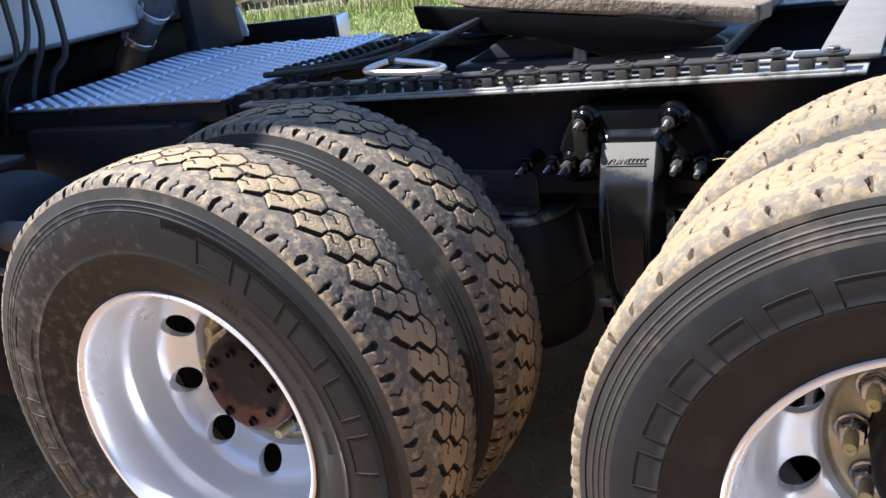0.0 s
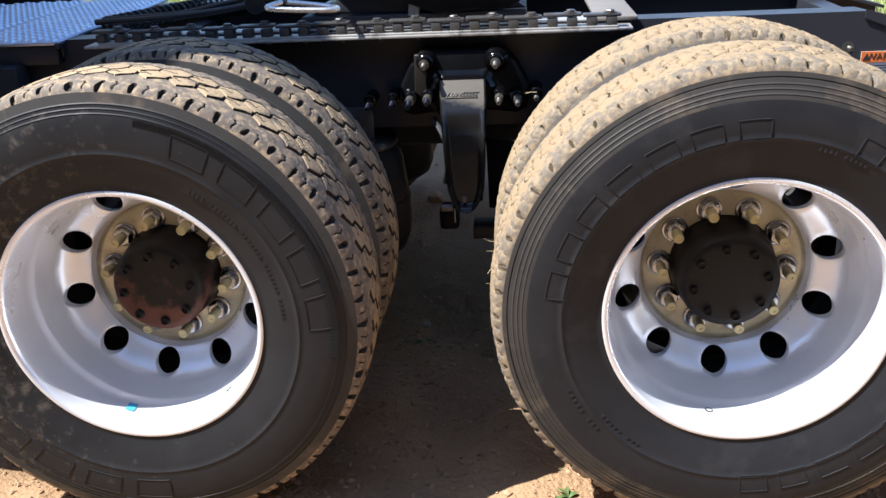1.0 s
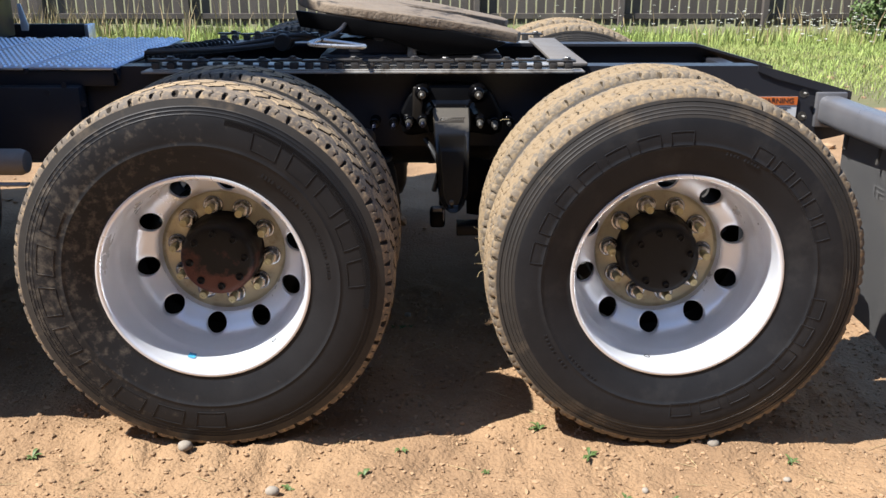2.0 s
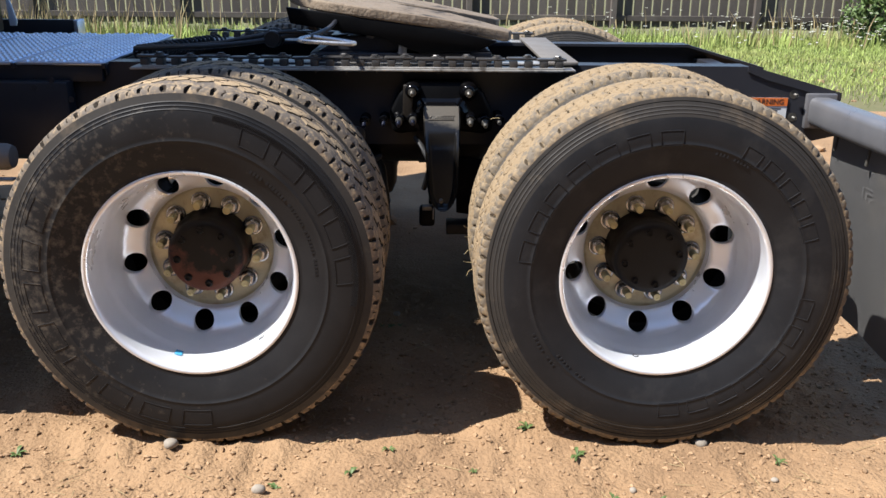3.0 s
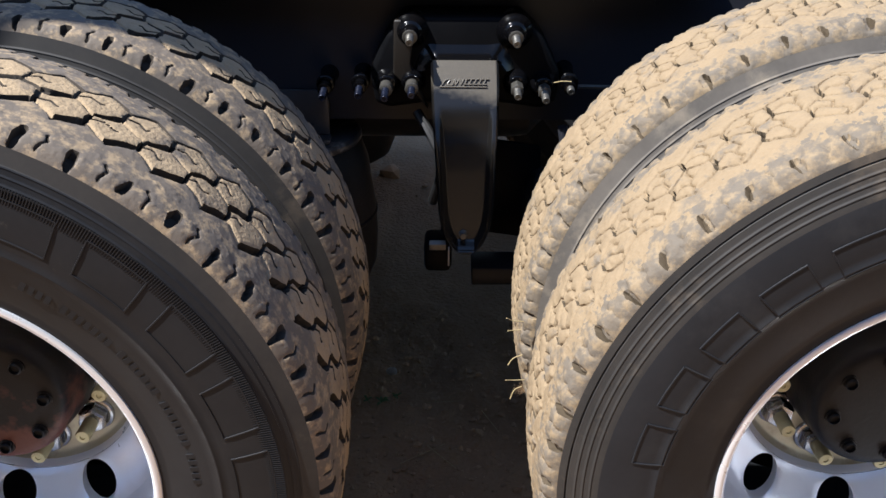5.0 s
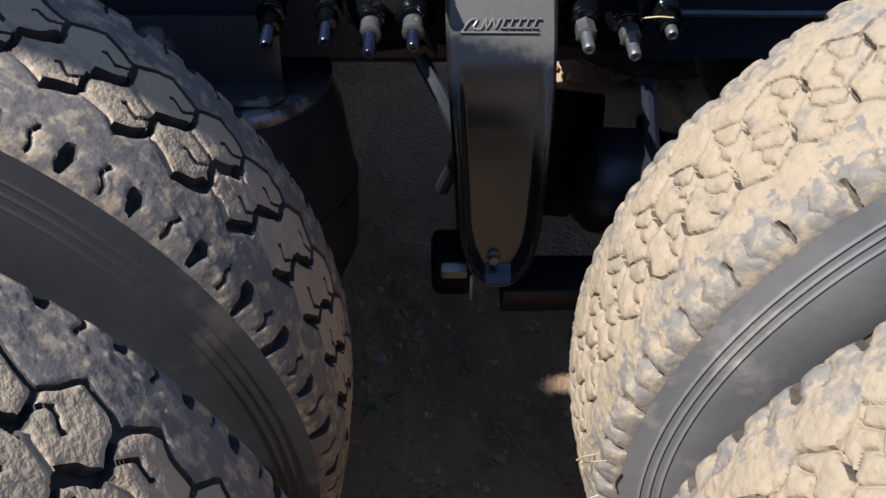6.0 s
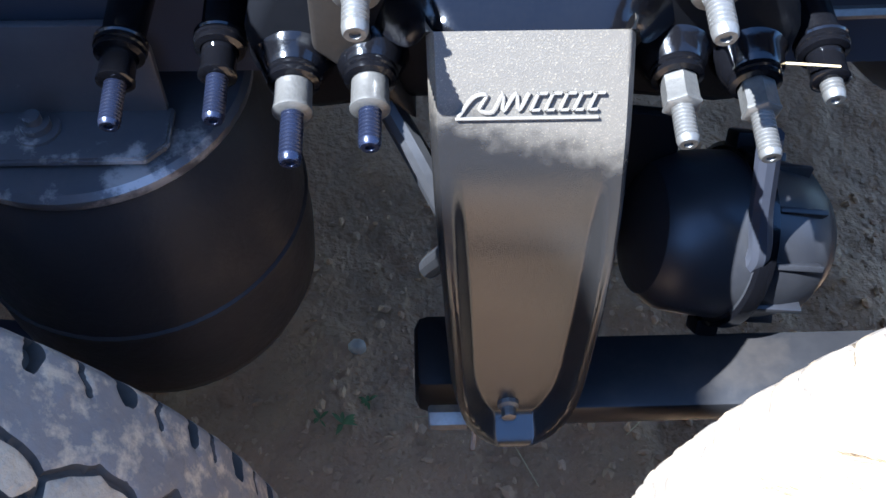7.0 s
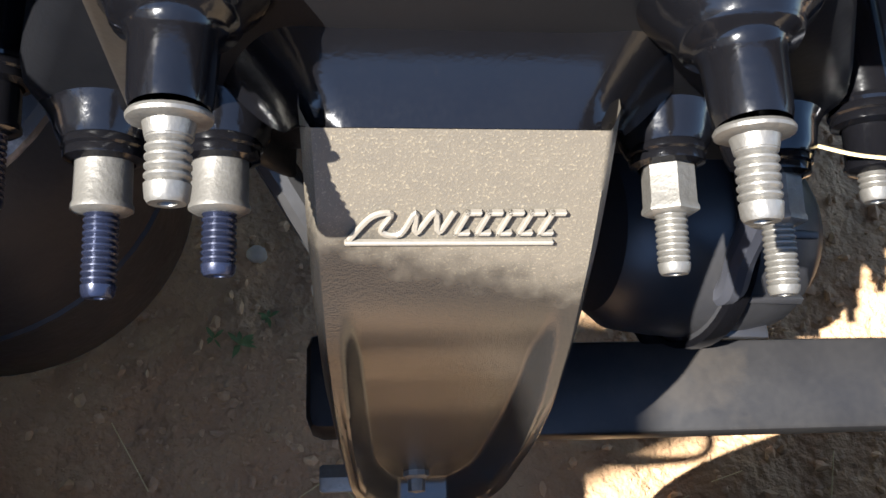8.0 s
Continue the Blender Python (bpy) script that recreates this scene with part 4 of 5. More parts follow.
for k in range(2):
    part("air_hose", tube([(-1.05, 0.86 + 0.05 * k, 1.02), (-0.80, 0.80 + 0.06 * k, 1.035), (-0.62 - 0.03 * k, 0.82 + 0.03 * k, 1.05 + 0.01 * k), (-0.50, 0.86, 1.07 + 0.012 * k), (-0.40, 0.90, 1.06), (-0.30, 0.95, 1.06)], 0.009), HOSE, truck)
coil = [(-1.075 + 0.028 * math.cos(k * 0.95) + 0.19 * k / 120, 0.99 + 0.49 * k / 120, 0.990 + 0.028 * math.sin(k * 0.95)) for k in range(121)]
part("coiled_cable", tube(coil, 0.0055, 6, 2), HOSE, truck, "black coiled air line")

# ---- deck plate behind the cab ----
for k in range(3):
    x1 = -1.126 - 0.312 * k
    x0 = x1 - 0.306
    bm = box(x0, x1, 0.758, 1.660, 0.9835, 0.993, 0.002)
    for i in range(9):
        for j in range(23):
            cx, cy = x0 + 0.028 + i * 0.0315, 0.776 + j * 0.0388 + (0.019 if i % 2 else 0)
            c = [(cx - 0.0105, cy - 0.013), (cx + 0.0105, cy - 0.013), (cx + 0.0105, cy + 0.013), (cx - 0.0105, cy + 0.013)]
            low = [bm.verts.new((x, y, 0.9925)) for x, y in c]
            top = [bm.verts.new((cx + (x - cx) * 0.62, cy + (y - cy) * 0.7, 0.9995)) for x, y in c]
            bm.faces.new(top)
            for q in range(4):
                bm.faces.new((low[q], low[(q + 1) % 4], top[(q + 1) % 4], top[q]))
    for v in bm.verts:
        v.co.z += 0.019 * (v.co.y - 0.758) - 0.011
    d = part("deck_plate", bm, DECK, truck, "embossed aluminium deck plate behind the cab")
    part("clip", box(x1 - 0.01, x1 + 0.004, 0.750, 0.770, 0.962, 0.979, 0.002), BLACK, d)
part("deck_beam", box(-2.1, -1.14, 0.768, 0.797, 0.915, 0.970, 0.004), BLACK, truck)
part("deck_angle", box(-1.136, -1.128, 0.78, 1.64, 0.935, 0.9715, 0.002), BLACK, truck)
part("side_panel", box(-2.9, -1.822, 2.42, 2.45, 0.90, 1.003, 0.004), BLACK, truck, "low black side panel beyond the deck")
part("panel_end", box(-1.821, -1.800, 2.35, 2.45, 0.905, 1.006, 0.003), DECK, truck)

# ---- cab, pipes and boxes at the front ----
cab = prism([(-5.2, 1.10), (-2.45, 1.10), (-2.07, 1.145), (-2.05, 3.72), (-2.2, 3.85), (-3.6, 3.6), (-4.1, 2.6), (-5.2, 2.3)], 0.03, 2 * MID - 0.03, 0.03)
part("cab_floor", box(-5.2, -2.44, 0.06, 2 * MID - 0.06, 0.72, 1.095, 0.02), CAST_DULL, truck)
part("cab", cab, WHITE, truck, "white painted sleeper cab")
# Unseen panels, sized to cast the shade on the front tyre and hanger.
for y0, y1 in ((-0.085, 0.025), (2 * MID - 0.025, 2 * MID + 0.085)):
    part("shade_panel", prism([(-2.4, 1.34), (-1.56, 1.34), (-1.56, 3.30), (-2.4, 3.76)], y0, y1, 0.02), WHITE, truck, "unseen white panel beside the cab, added for its shade")
part("elbow_pipe", tube([(-2.29, 1.5, 0.75), (-2.27, 1.5, 0.95), (-2.20, 1.5, 1.06), (-2.09, 1.5, 1.155), (-1.98, 1.5, 1.25), (-1.89, 1.5, 1.37), (-1.87, 1.5, 1.55), (-1.87, 1.52, 3.5)], 0.062, 24, 8), EXHAUST, truck, "grey heat stained exhaust elbow pipe")
for a, b in (((-2.17, 1.5, 1.085), (-2.14, 1.5, 1.112)), ((-2.06, 1.5, 1.180), (-2.02, 1.5, 1.215))):
    part("pipe_clamp", turned(a, b, [(0.0635, 0), (0.067, 0.002), (0.067, 0.026), (0.0635, 0.028)], 28), BRIGHT, truck, "bright steel pipe clamp")
    part("clamp_bolt", rod((a[0], a[1] - 0.070, a[2] - 0.01), (b[0], b[1] - 0.070, b[2] + 0.01), 0.006, 8), BRIGHT, truck)
part("heat_shield", box(-2.04, -1.97, 1.62, 1.90, 0.99, 1.75, 0.01), BLACK, truck)
part("bracket_tab", prism([(-1.90, 1.02), (-1.87, 1.02), (-1.865, 1.04), (-1.89, 1.14), (-1.905, 1.14)], 1.80, 1.81, 0.002), WHITE, truck)
for k, (y, dz) in enumerate(((0.86, 0.0), (0.97, 0.03), (1.05, -0.02))):
    part("cable", tube([(-2.02, y, 1.9), (-2.0, y - 0.03, 1.35), (-1.99, y - 0.05, 1.15 + dz), (-2.03, y - 0.10, 1.05), (-2.1, y - 0.1, 0.9)], 0.011, 8), HOSE, truck)
part("cable", tube([(-2.0, 0.55, 1.17), (-1.98, 0.70, 1.12), (-1.98, 0.84, 1.16), (-2.0, 0.93, 1.4)], 0.010, 8), HOSE, truck)
# Added dark cylinder, placed to hide lit ground from the camera's view.
part("view_block_tank", turned((-0.45, 1.02, 0.71), (0.24, 1.02, 0.71), [(0, 0), (0.08, 0.01), (0.12, 0.05), (0.125, 0.1), (0.125, 0.59), (0.12, 0.64), (0.08, 0.68), (0, 0.69)], 32), BLACK, truck)
# Near tank sized for its ground shade; far one added to block light.
part("tank", turned((-2.9, 0.265, 0.62), (-1.47, 0.265, 0.62), [(0, 0), (0.25, 0.0), (0.30, 0.03), (0.30, 1.40), (0.25, 1.427), (0, 1.43)], 48), BLACK, truck, "black cylindrical tank added under the cab for its shade")
part("tank", turned((-2.9, 2 * MID - 0.265, 0.62), (-1.47, 2 * MID - 0.265, 0.62), [(0, 0), (0.25, 0.0), (0.30, 0.03), (0.30, 1.40), (0.25, 1.427), (0, 1.43)], 48), BLACK, truck, "black cylindrical tank added under the cab for its shade")
part("tank_step", box(-2.6, -1.50, 0.16, 0.37, 0.925, 0.945, 0.004), BLACK, truck)
part("fender_bracket", box(-1.60, -1.185, 0.085, 0.115, 0.726, 0.733, 0.002), GREYPAINT, truck, "thin grey bracket edge ahead of the wheel")
part("valve_housing", turned((-1.62, 0.235, 0.765), (-1.235, 0.235, 0.765), [(0, 0), (0.034, 0.002), (0.040, 0.012), (0.040, 0.36), (0.033, 0.378), (0, 0.385)], 24), PLATE, truck, "dusty brown round housing ahead of the wheel")
part("battery_box", box(-1.95, -1.25, 0.72, 0.796, 0.66, 0.92, 0.01), BLACK, truck)
for x, z in ((-1.30, 0.925), (-1.36, 0.90), (-1.24, 0.86)):
    put("bolt", BOLT_SMALL, truck, Matrix.Translation((x, 0.718, z)))

# ---- suspension hanger ----


UPPER_BOLTS = ((-0.058, 0.914, 0.573), (0.135, 0.914, 0.570))
LOWER_BOLTS = ((-0.105, 0.815, 0.607), (-0.056, 0.818, 0.606), (0.142, 0.816, 0.606), (0.193, 0.813, 0.602))
RAIL_BOLTS = ((0.244, 0.814, 0.628), (-0.158, 0.806, 0.648), (-0.226, 0.802, 0.648))


def hanger():
    """The hanger casting: a shield that leans out downwards, with a raised rim round a hollow, and a foot on the rail."""
    rows = []
    n = 76
    levels = 130
    bm = bmesh.new()
    zt, zb = 0.866, 0.524
    lean = np.interp(np.linspace(-0.1, 1.1, 157), (-0.1, 0, 0.06, 0.126, 0.20, 0.275, 0.39, 0.54, 0.74, 0.89, 1.0, 1.1), (0.6165, 0.5920, 0.5770, 0.5610, 0.5450, 0.5290, 0.5080, 0.4950, 0.4835, 0.4750, 0.4680, 0.4610))
    lean = np.convolve(lean, np.ones(9) / 9, "same")[13:144]
    for i in range(levels + 1):
        s = i / levels
        z = zt + (zb - zt) * s
        half = float(np.interp(s, (0, 0.16, 0.28, 0.465, 0.713, 1), (0.0635, 0.0630, 0.0615, 0.0575, 0.0530, 0.0500)))
        if s > 0.713:
            half *= max(0.03, 1 - ((s - 0.713) / 0.2872) ** 2.5) ** 0.5
        front = lean[i]
        row = []
        for j in range(n + 1):
            w = -1 + 2 * j / n
            x = 0.0425 + 0.006 * s ** 0.7 + half * w
            e = min((1 - abs(w)) * half, (1 - s) * 0.30)
            lower = min(1.0, max(0.0, s - 0.20) / 0.19)
            lower = lower * lower * (3 - 2 * lower)
            q = min(1.0, max(0.0, (e - 0.0105) / 0.0085))
            hollow = 0.0165 * lower * q * q * (3 - 2 * q)
            rim = (0.0040 * math.exp(-((e - 0.0098) / 0.0020) ** 2) + 0.0044 * math.exp(-((e - 0.0035) / 0.0022) ** 2)) * min(1, max(0, (s - 0.34)) / 0.16)
            roll = 0.010 * max(0, abs(w) - 0.93) / 0.07
            y = front + hollow - rim + roll
            row.append(bm.verts.new((x, y, z)))
        rows.append(row)
    for a, b in zip(rows, rows[1:]):
        for j in range(n):
            bm.faces.new((a[j], a[j + 1], b[j + 1], b[j]))
    # back wall and sides
    back = [[bm.verts.new((v.co.x * 0.96 + 0.0017, 0.66 - 0.05 * (i / levels), v.co.z)) for v in row] for i, row in enumerate(rows)]
    for a, b in zip(back, back[1:]):
        for j in range(n):
            bm.faces.new((a[j], b[j], b[j + 1], a[j + 1]))
    for k in (0, n):
        for i in range(levels):
            bm.faces.new((rows[i][k], rows[i + 1][k], back[i + 1][k], back[i][k]))
    for j in range(n):
        bm.faces.new((rows[-1][j], rows[-1][j + 1], back[-1][j + 1], back[-1][j]))
    h = part("suspension_hanger", bm, SHIELD, truck, "black cast suspension hanger with a hollow shield face", Matrix.Translation((-0.002, 0.080, -0.012)), 50)
    # the shoulder that runs back from the top edge to the rail, sweeping out to the bosses
    bm = bmesh.new()
    prev = [bm.verts.new((0.0425 + 0.0632 * (-1 + 2 * j / n), 0.5925, 0.8655)) for j in range(n + 1)]
    for i in range(1, 13):
        s = i / 12
        row = []
        for j in range(n + 1):
            w = -1 + 2 * j / n
            wide = 0.0632 + 0.060 * s ** 0.9
            y = 0.5925 + 0.046 * (1 - (1 - s) ** 1.5)
            x = 0.0425 + wide * w
            bulge = sum(0.030 * math.exp(-((x - xb) / 0.026) ** 2) for xb in (-0.058, 0.136))
            z = 0.866 + 0.004 * math.sin(s * 3.14) + 0.062 * s ** 1.8 + bulge * s ** 1.3 - 0.085 * (max(0, abs(w) - 0.62) / 0.38) ** 2.2 * s ** 0.6
            row.append(bm.verts.new((0.0425 + wide * w, y, z)))
        for j in range(n):
            bm.faces.new((prev[j], row[j], row[j + 1], prev[j + 1]))
        prev = row
    part("shoulder", bm, CAST, h, sharp=50)
    # the mounting plate with its bosses on the rail web
    plate = prism([(-0.128, 0.770), (-0.100, 0.762), (-0.030, 0.772), (0.115, 0.772), (0.190, 0.762), (0.222, 0.775), (0.226, 0.835), (0.190, 0.905), (0.150, 0.942), (-0.070, 0.942), (-0.105, 0.905), (-0.138, 0.835)], 0.622, 0.716, 0.012)
    part("mounting_plate", plate, CAST_DULL, h, sharp=60)
    for x, z, y in UPPER_BOLTS:
        part("boss", turned((x, y + 0.050, z), (x, 0, z), [(0.0340, 0), (0.0285, 0.008), (0.0235, 0.013), (0.0222, 0.0165), (0.0212, 0.0185), (0.0175, 0.0200), (0.0156, 0.0225), (0.0149, 0.026), (0.0138, 0.046), (0.0128, 0.050)], 32), CAST, h, sharp=60)
    for x, z, y, deep in [b + (0.624,) for b in LOWER_BOLTS] + [b + (0.720,) for b in RAIL_BOLTS]:
        k = 1.0 if deep < 0.7 else 0.7
        part("boss", turned((x, deep + 0.004, z), (x, 0, z), [(0.030 * k, 0), (0.026 * k, 0.005), (0.0225 * k, 0.011), (0.0205 * k, deep - y), (0.018 * k, deep - y + 0.004)], 28), CAST, h, sharp=60)
    # a brown web between two of the bosses, running down to the shield
    part("web", prism([(-0.089, 0.935), (-0.052, 0.935), (-0.058, 0.850), (-0.036, 0.790), (-0.026, 0.762), (-0.050, 0.790), (-0.092, 0.832)], 0.612, 0.640, 0.004), WEB, h, "brown web of the hanger", sharp=50)
    # raised bars in the place of the cast mark, on the upper face
    back_lean = Matrix.Translation((0.0415, 0.5660, 0.832)) @ Matrix.Rotation(radians(-34), 4, "X")
    bars = bmesh.new()
    for k in range(5):
        x = 0.002 + k * 0.0088
        for seg in ((x, x + 0.0022, -0.0055, 0.0065), (x, x + 0.0068, -0.0055, -0.0036), (x, x + 0.0068, 0.0046, 0.0065)):
            box(seg[0], seg[1], -0.0022, 0.0012, seg[2], seg[3], 0.0005, bars, segs=1)
    for v in bars.verts:
        v.co.x += 0.42 * v.co.z
    tube([(-0.043, 0, -0.0085), (-0.034, -0.0006, 0.0035), (-0.026, 0, 0.0045), (-0.030, 0, -0.004), (-0.022, 0, -0.0055), (-0.016, 0, 0.005), (-0.0155, 0, -0.005), (-0.008, 0, 0.0055), (-0.006, 0, -0.0045), (0.0, 0, 0.006)], 0.0014, 6, 5, bars)
    box(-0.045, 0.043, -0.002, 0.0012, -0.0105, -0.0085, 0.0006, bars, segs=1)
    part("cast_mark", bars, CAST_MARK, h, "raised cast bars on the shield", back_lean, 25)
    # pivot bolt at the foot
    part("pivot_eye", turned((0.0, 0.575, 0.555), (0.09, 0.575, 0.555), [(0, 0), (0.030, 0), (0.033, 0.004), (0.033, 0.086), (0.030, 0.09), (0, 0.09)], 28), CAST, h)
    part("pivot_bolt", turned((-0.020, 0.490, 0.532), (-1, 0.490, 0.532), [(0, -0.03), (0.0105, -0.03), (0.0105, -0.022), (0.0105, 0.0), (0.009, 0.002), (0, 0.002)], 6), STEEL, h)
    part("grease_nipple", turned((0.043, 0.500, 0.556), (0.043, -1, 0.60), [(0.009, 0), (0.009, 0.012), (0.006, 0.014), (0.006, 0.022), (0, 0.023)], 10), STEEL, h)
    part("drain_tab", box(0.014, 0.0175, 0.475, 0.479, 0.494, 0.535, 0.001), GREYPAINT, h)
    return h


HANGER = hanger()
put("suspension_hanger", HANGER.data, truck, Matrix.Translation((0.085, 2 * MID - 0.080, -0.012)) @ FLIP, "black cast suspension hanger on the far frame rail")


def stud_bolt(x, y, z, kind, length):
    """A bolt end that sticks out of a boss towards the camera's side."""
    a, b = Vector((x, y, z)), Vector((x, y - 1, z - 0.14))
    d = (b - a).normalized()
    if kind == "washer":
        o = part("frame_bolt", turned(a, b, [(0.0075, 0), (0.0132, 0.0006), (0.0139, 0.0018), (0.0136, 0.0030), (0.0120, 0.0037), (0.0086, 0.0040), (0.0077, 0.0085), (0.0070, 0.009)], 26), STEEL, HANGER, "bright threaded bolt end with a washer")
        part("thread", turned(a + d * 0.0085, b, threaded(length - 0.0045, 0.0075, 0.0031), 20), STEEL, o)
    else:
        blue = kind == "shaded"
        o = part("frame_bolt", turned(a, b, [(0.014, -0.007), (0.0178, -0.006), (0.0183, -0.004), (0.0174, -0.0025), (0.0180, -0.0015), (0.0180, 0.0012), (0.0168, 0.0022), (0.0171, 0.0032), (0.0169, 0.006), (0.0130, 0.0075)], 24), CAST, HANGER, "threaded bolt with a smooth steel nut")
        nut = turned(a + d * 0.006, b, [(0.0120, 0), (0.0122, 0.0185), (0.0130, 0.0200), (0.0130, 0.0218), (0.0108, 0.0232), (0.007, 0.0237)], 6 if kind == "hex" else 22)
        part("nut", nut, CAST if kind in ("dark", "small") else STEEL, o, sharp=30)
        part("thread", turned(a + d * 0.029, b, threaded(length, 0.0074, 0.0028), 18), SHADED_THREAD if blue or kind == "dark" else STEEL, o)


stud_bolt(-0.058, 0.573, 0.914, "washer", 0.026)
stud_bolt(0.135, 0.570, 0.914, "washer", 0.029)
stud_bolt(-0.105, 0.607, 0.815, "shaded", 0.036)
stud_bolt(-0.056, 0.606, 0.818, "shaded", 0.027)
stud_bolt(0.142, 0.606, 0.816, "hex", 0.027)
stud_bolt(0.193, 0.602, 0.813, "hex", 0.032)
stud_bolt(0.244, 0.628, 0.814, "small", 0.014)
stud_bolt(-0.158, 0.648, 0.806, "dark", 0.034)
stud_bolt(-0.226, 0.648, 0.802, "dark", 0.034)

# ---- air springs, brake chambers, arms ----


def vertical_lathe(profile, segs=56):
    """(radius, z) points turned round z."""
    bm = lathe(profile, segs)
    for v in bm.verts:
        v.co = Vector((v.co.x, v.co.z, v.co.y))
    return bm


def suspension(x_bag, y, mirror=False):
    yy = (lambda v: 2 * MID - v) if mirror else (lambda v: v)
    m = Matrix.Translation((x_bag, yy(y), -0.020))
    bag = part("air_spring", vertical_lathe([(0.05, 0.30), (0.12, 0.31), (0.150, 0.33), (0.166, 0.37), (0.170, 0.43), (0.168, 0.50), (0.160, 0.56), (0.154, 0.61), (0.144, 0.640), (0.136, 0.655)]), BAG, truck, "black rubber air spring under the frame rail", m)
    part("bead_ring", vertical_lathe([(0.132, 0.652), (0.138, 0.654), (0.142, 0.660), (0.142, 0.668), (0.137, 0.673), (0.11, 0.673), (0.0, 0.673)]), SPRING_PLATE, bag)
    part("band", vertical_lathe([(0.1685, 0.484), (0.1712, 0.487), (0.1712, 0.492), (0.1675, 0.495)]), BAG, bag)
    # an angle bracket: the lower leg on the spring, the upright leg on the rail
    plate = [(-0.14, -0.112), (0.070, -0.112), (0.086, -0.096), (0.086, -0.056), (-0.14, -0.056)]
    bm = bmesh.new()
    lo = [bm.verts.new((px, py, 0.678)) for px, py in plate]
    hi = [bm.verts.new((px, py, 0.686)) for px, py in plate]
    bm.faces.new(lo[::-1])
    bm.faces.new(hi)
    for k in range(len(plate)):
        j = (k + 1) % len(plate)
        bm.faces.new((lo[k], lo[j], hi[j], hi[k]))
    bmesh.ops.bevel(bm, geom=list(bm.edges), offset=0.002, segments=2, affect="EDGES")
    prism([(-0.14, 0.6865), (0.082, 0.6865), (0.084, 0.752), (0.080, 0.766), (0.070, 0.776), (0.056, 0.780), (-0.14, 0.780)], -0.062, -0.054, 0.002, bm)
    part("mount_plate", bm, SPRING_PLATE, bag)
    part("plate_stud", turned((-0.020, -0.080, 0.686), (-0.020, -0.080, 1), [(0, 0), (0.018, 0), (0.018, 0.003), (0.012, 0.004), (0.012, 0.010), (0.007, 0.011), (0.007, 0.018), (0, 0.018)], 20), SPRING_PLATE, bag)


suspension(-0.315, 0.845)
suspension(1.00, 0.845)
suspension(-0.315, 0.845, True)
suspension(1.00, 0.845, True)
arm = prism([(0.06, 0.452), (0.80, 0.452), (1.12, 0.39), (1.12, 0.365), (0.80, 0.425), (0.06, 0.412)], 0.604, 0.680, 0.004)
part("suspension_arm", arm, ARM, truck, "flat black suspension arm to the rear axle")
part("suspension_arm", prism([(-0.05, 0.452), (0.80, 0.452), (1.12, 0.39), (1.12, 0.365), (0.80, 0.425), (-0.05, 0.392)], 2 * MID - 0.652, 2 * MID - 0.578, 0.004), BLACK, truck, "flat black suspension arm to the rear axle")
part("suspension_arm", prism([(-0.98, 0.30), (-0.52, 0.30), (-0.46, 0.285), (-0.46, 0.26), (-0.98, 0.265)], 0.70, 0.80, 0.004), BLACK, truck, "flat black suspension arm to the front drive axle")
part("arm_end_bush", box(-0.035, 0.02, 0.605, 0.680, 0.440, 0.505, 0.012), CAST_DULL, truck)
for x in (0.64, 0.70, 0.76):
    put("bolt", BOLT_BRIGHT, truck, Matrix.Translation((x - 0.10, 0.60, 0.453)) @ Matrix.Rotation(radians(90), 4, "X"))


def brake_chamber(c, axis, r, label):
    """A pressure can of two bowls held by a clamp band, its axis along the truck."""
    a = Vector(c)
    b = a + Vector(axis)
    ch = part("brake_chamber", turned(a, b, [(0, 0), (r * 0.45, 0.002), (r * 0.74, 0.010), (r * 0.90, 0.028), (r * 0.95, 0.060), (r * 0.97, 0.084), (r * 1.03, 0.088), (r * 1.03, 0.096), (r * 0.97, 0.100), (r * 0.93, 0.130), (r * 0.86, 0.158), (r * 0.66, 0.176), (r * 0.30, 0.184), (0, 0.185)], 44), CHAMBER, truck, label)
    part("clamp_band", turned(a, b, [(r * 1.02, 0.083), (r * 1.075, 0.085), (r * 1.085, 0.092), (r * 1.075, 0.099), (r * 1.02, 0.101)], 44), CAST, ch)
    turn = (b - a).to_track_quat("Z", "Y").to_matrix().to_4x4()
    for k in range(10):
        rib = box(r * 0.86, r * 1.00, -0.003, 0.003, 0.104, 0.150, 0.0012)
        rib.transform(Matrix.Translation(a) @ turn @ Matrix.Rotation(k * math.pi / 5, 4, "Z"))
        part("rib", rib, CHAMBER, ch)
    for k in (0, 1):
        lug = box(r * 1.02, r * 1.22, -0.012, 0.012, 0.080, 0.104, 0.003)
        lug.transform(Matrix.Translation(a) @ turn @ Matrix.Rotation(0.9 + k * math.pi, 4, "Z"))
        part("clamp_lug", lug, CAST_DULL, ch)
    return ch


brake_chamber((0.168, 0.745, 0.540), (0.96, 0.02, -0.18), 0.082, "black round brake chamber behind the hanger")
# Added plate, fitted to the camera's view to cover a gap of lit ground.
part("gap_cover_plate", prism([(0.095, 0.655), (0.205, 0.640), (0.215, 0.470), (0.170, 0.430), (0.100, 0.440)], 0.790, 0.802, 0.003), CAST_DULL, truck, "black plate added beside the hanger to hide lit ground")
part("air_fitting", tube([(0.235, 0.706, 0.715), (0.25, 0.696, 0.635), (0.262, 0.686, 0.575), (0.25, 0.706, 0.525)], 0.010, 10), BLACK, truck)
part("air_fitting", tube([(0.330, 0.735, 0.530), (0.337, 0.726, 0.535), (0.336, 0.718, 0.530), (0.330, 0.720, 0.524)], 0.0019, 8), STEEL, truck, "small bright wire clip")
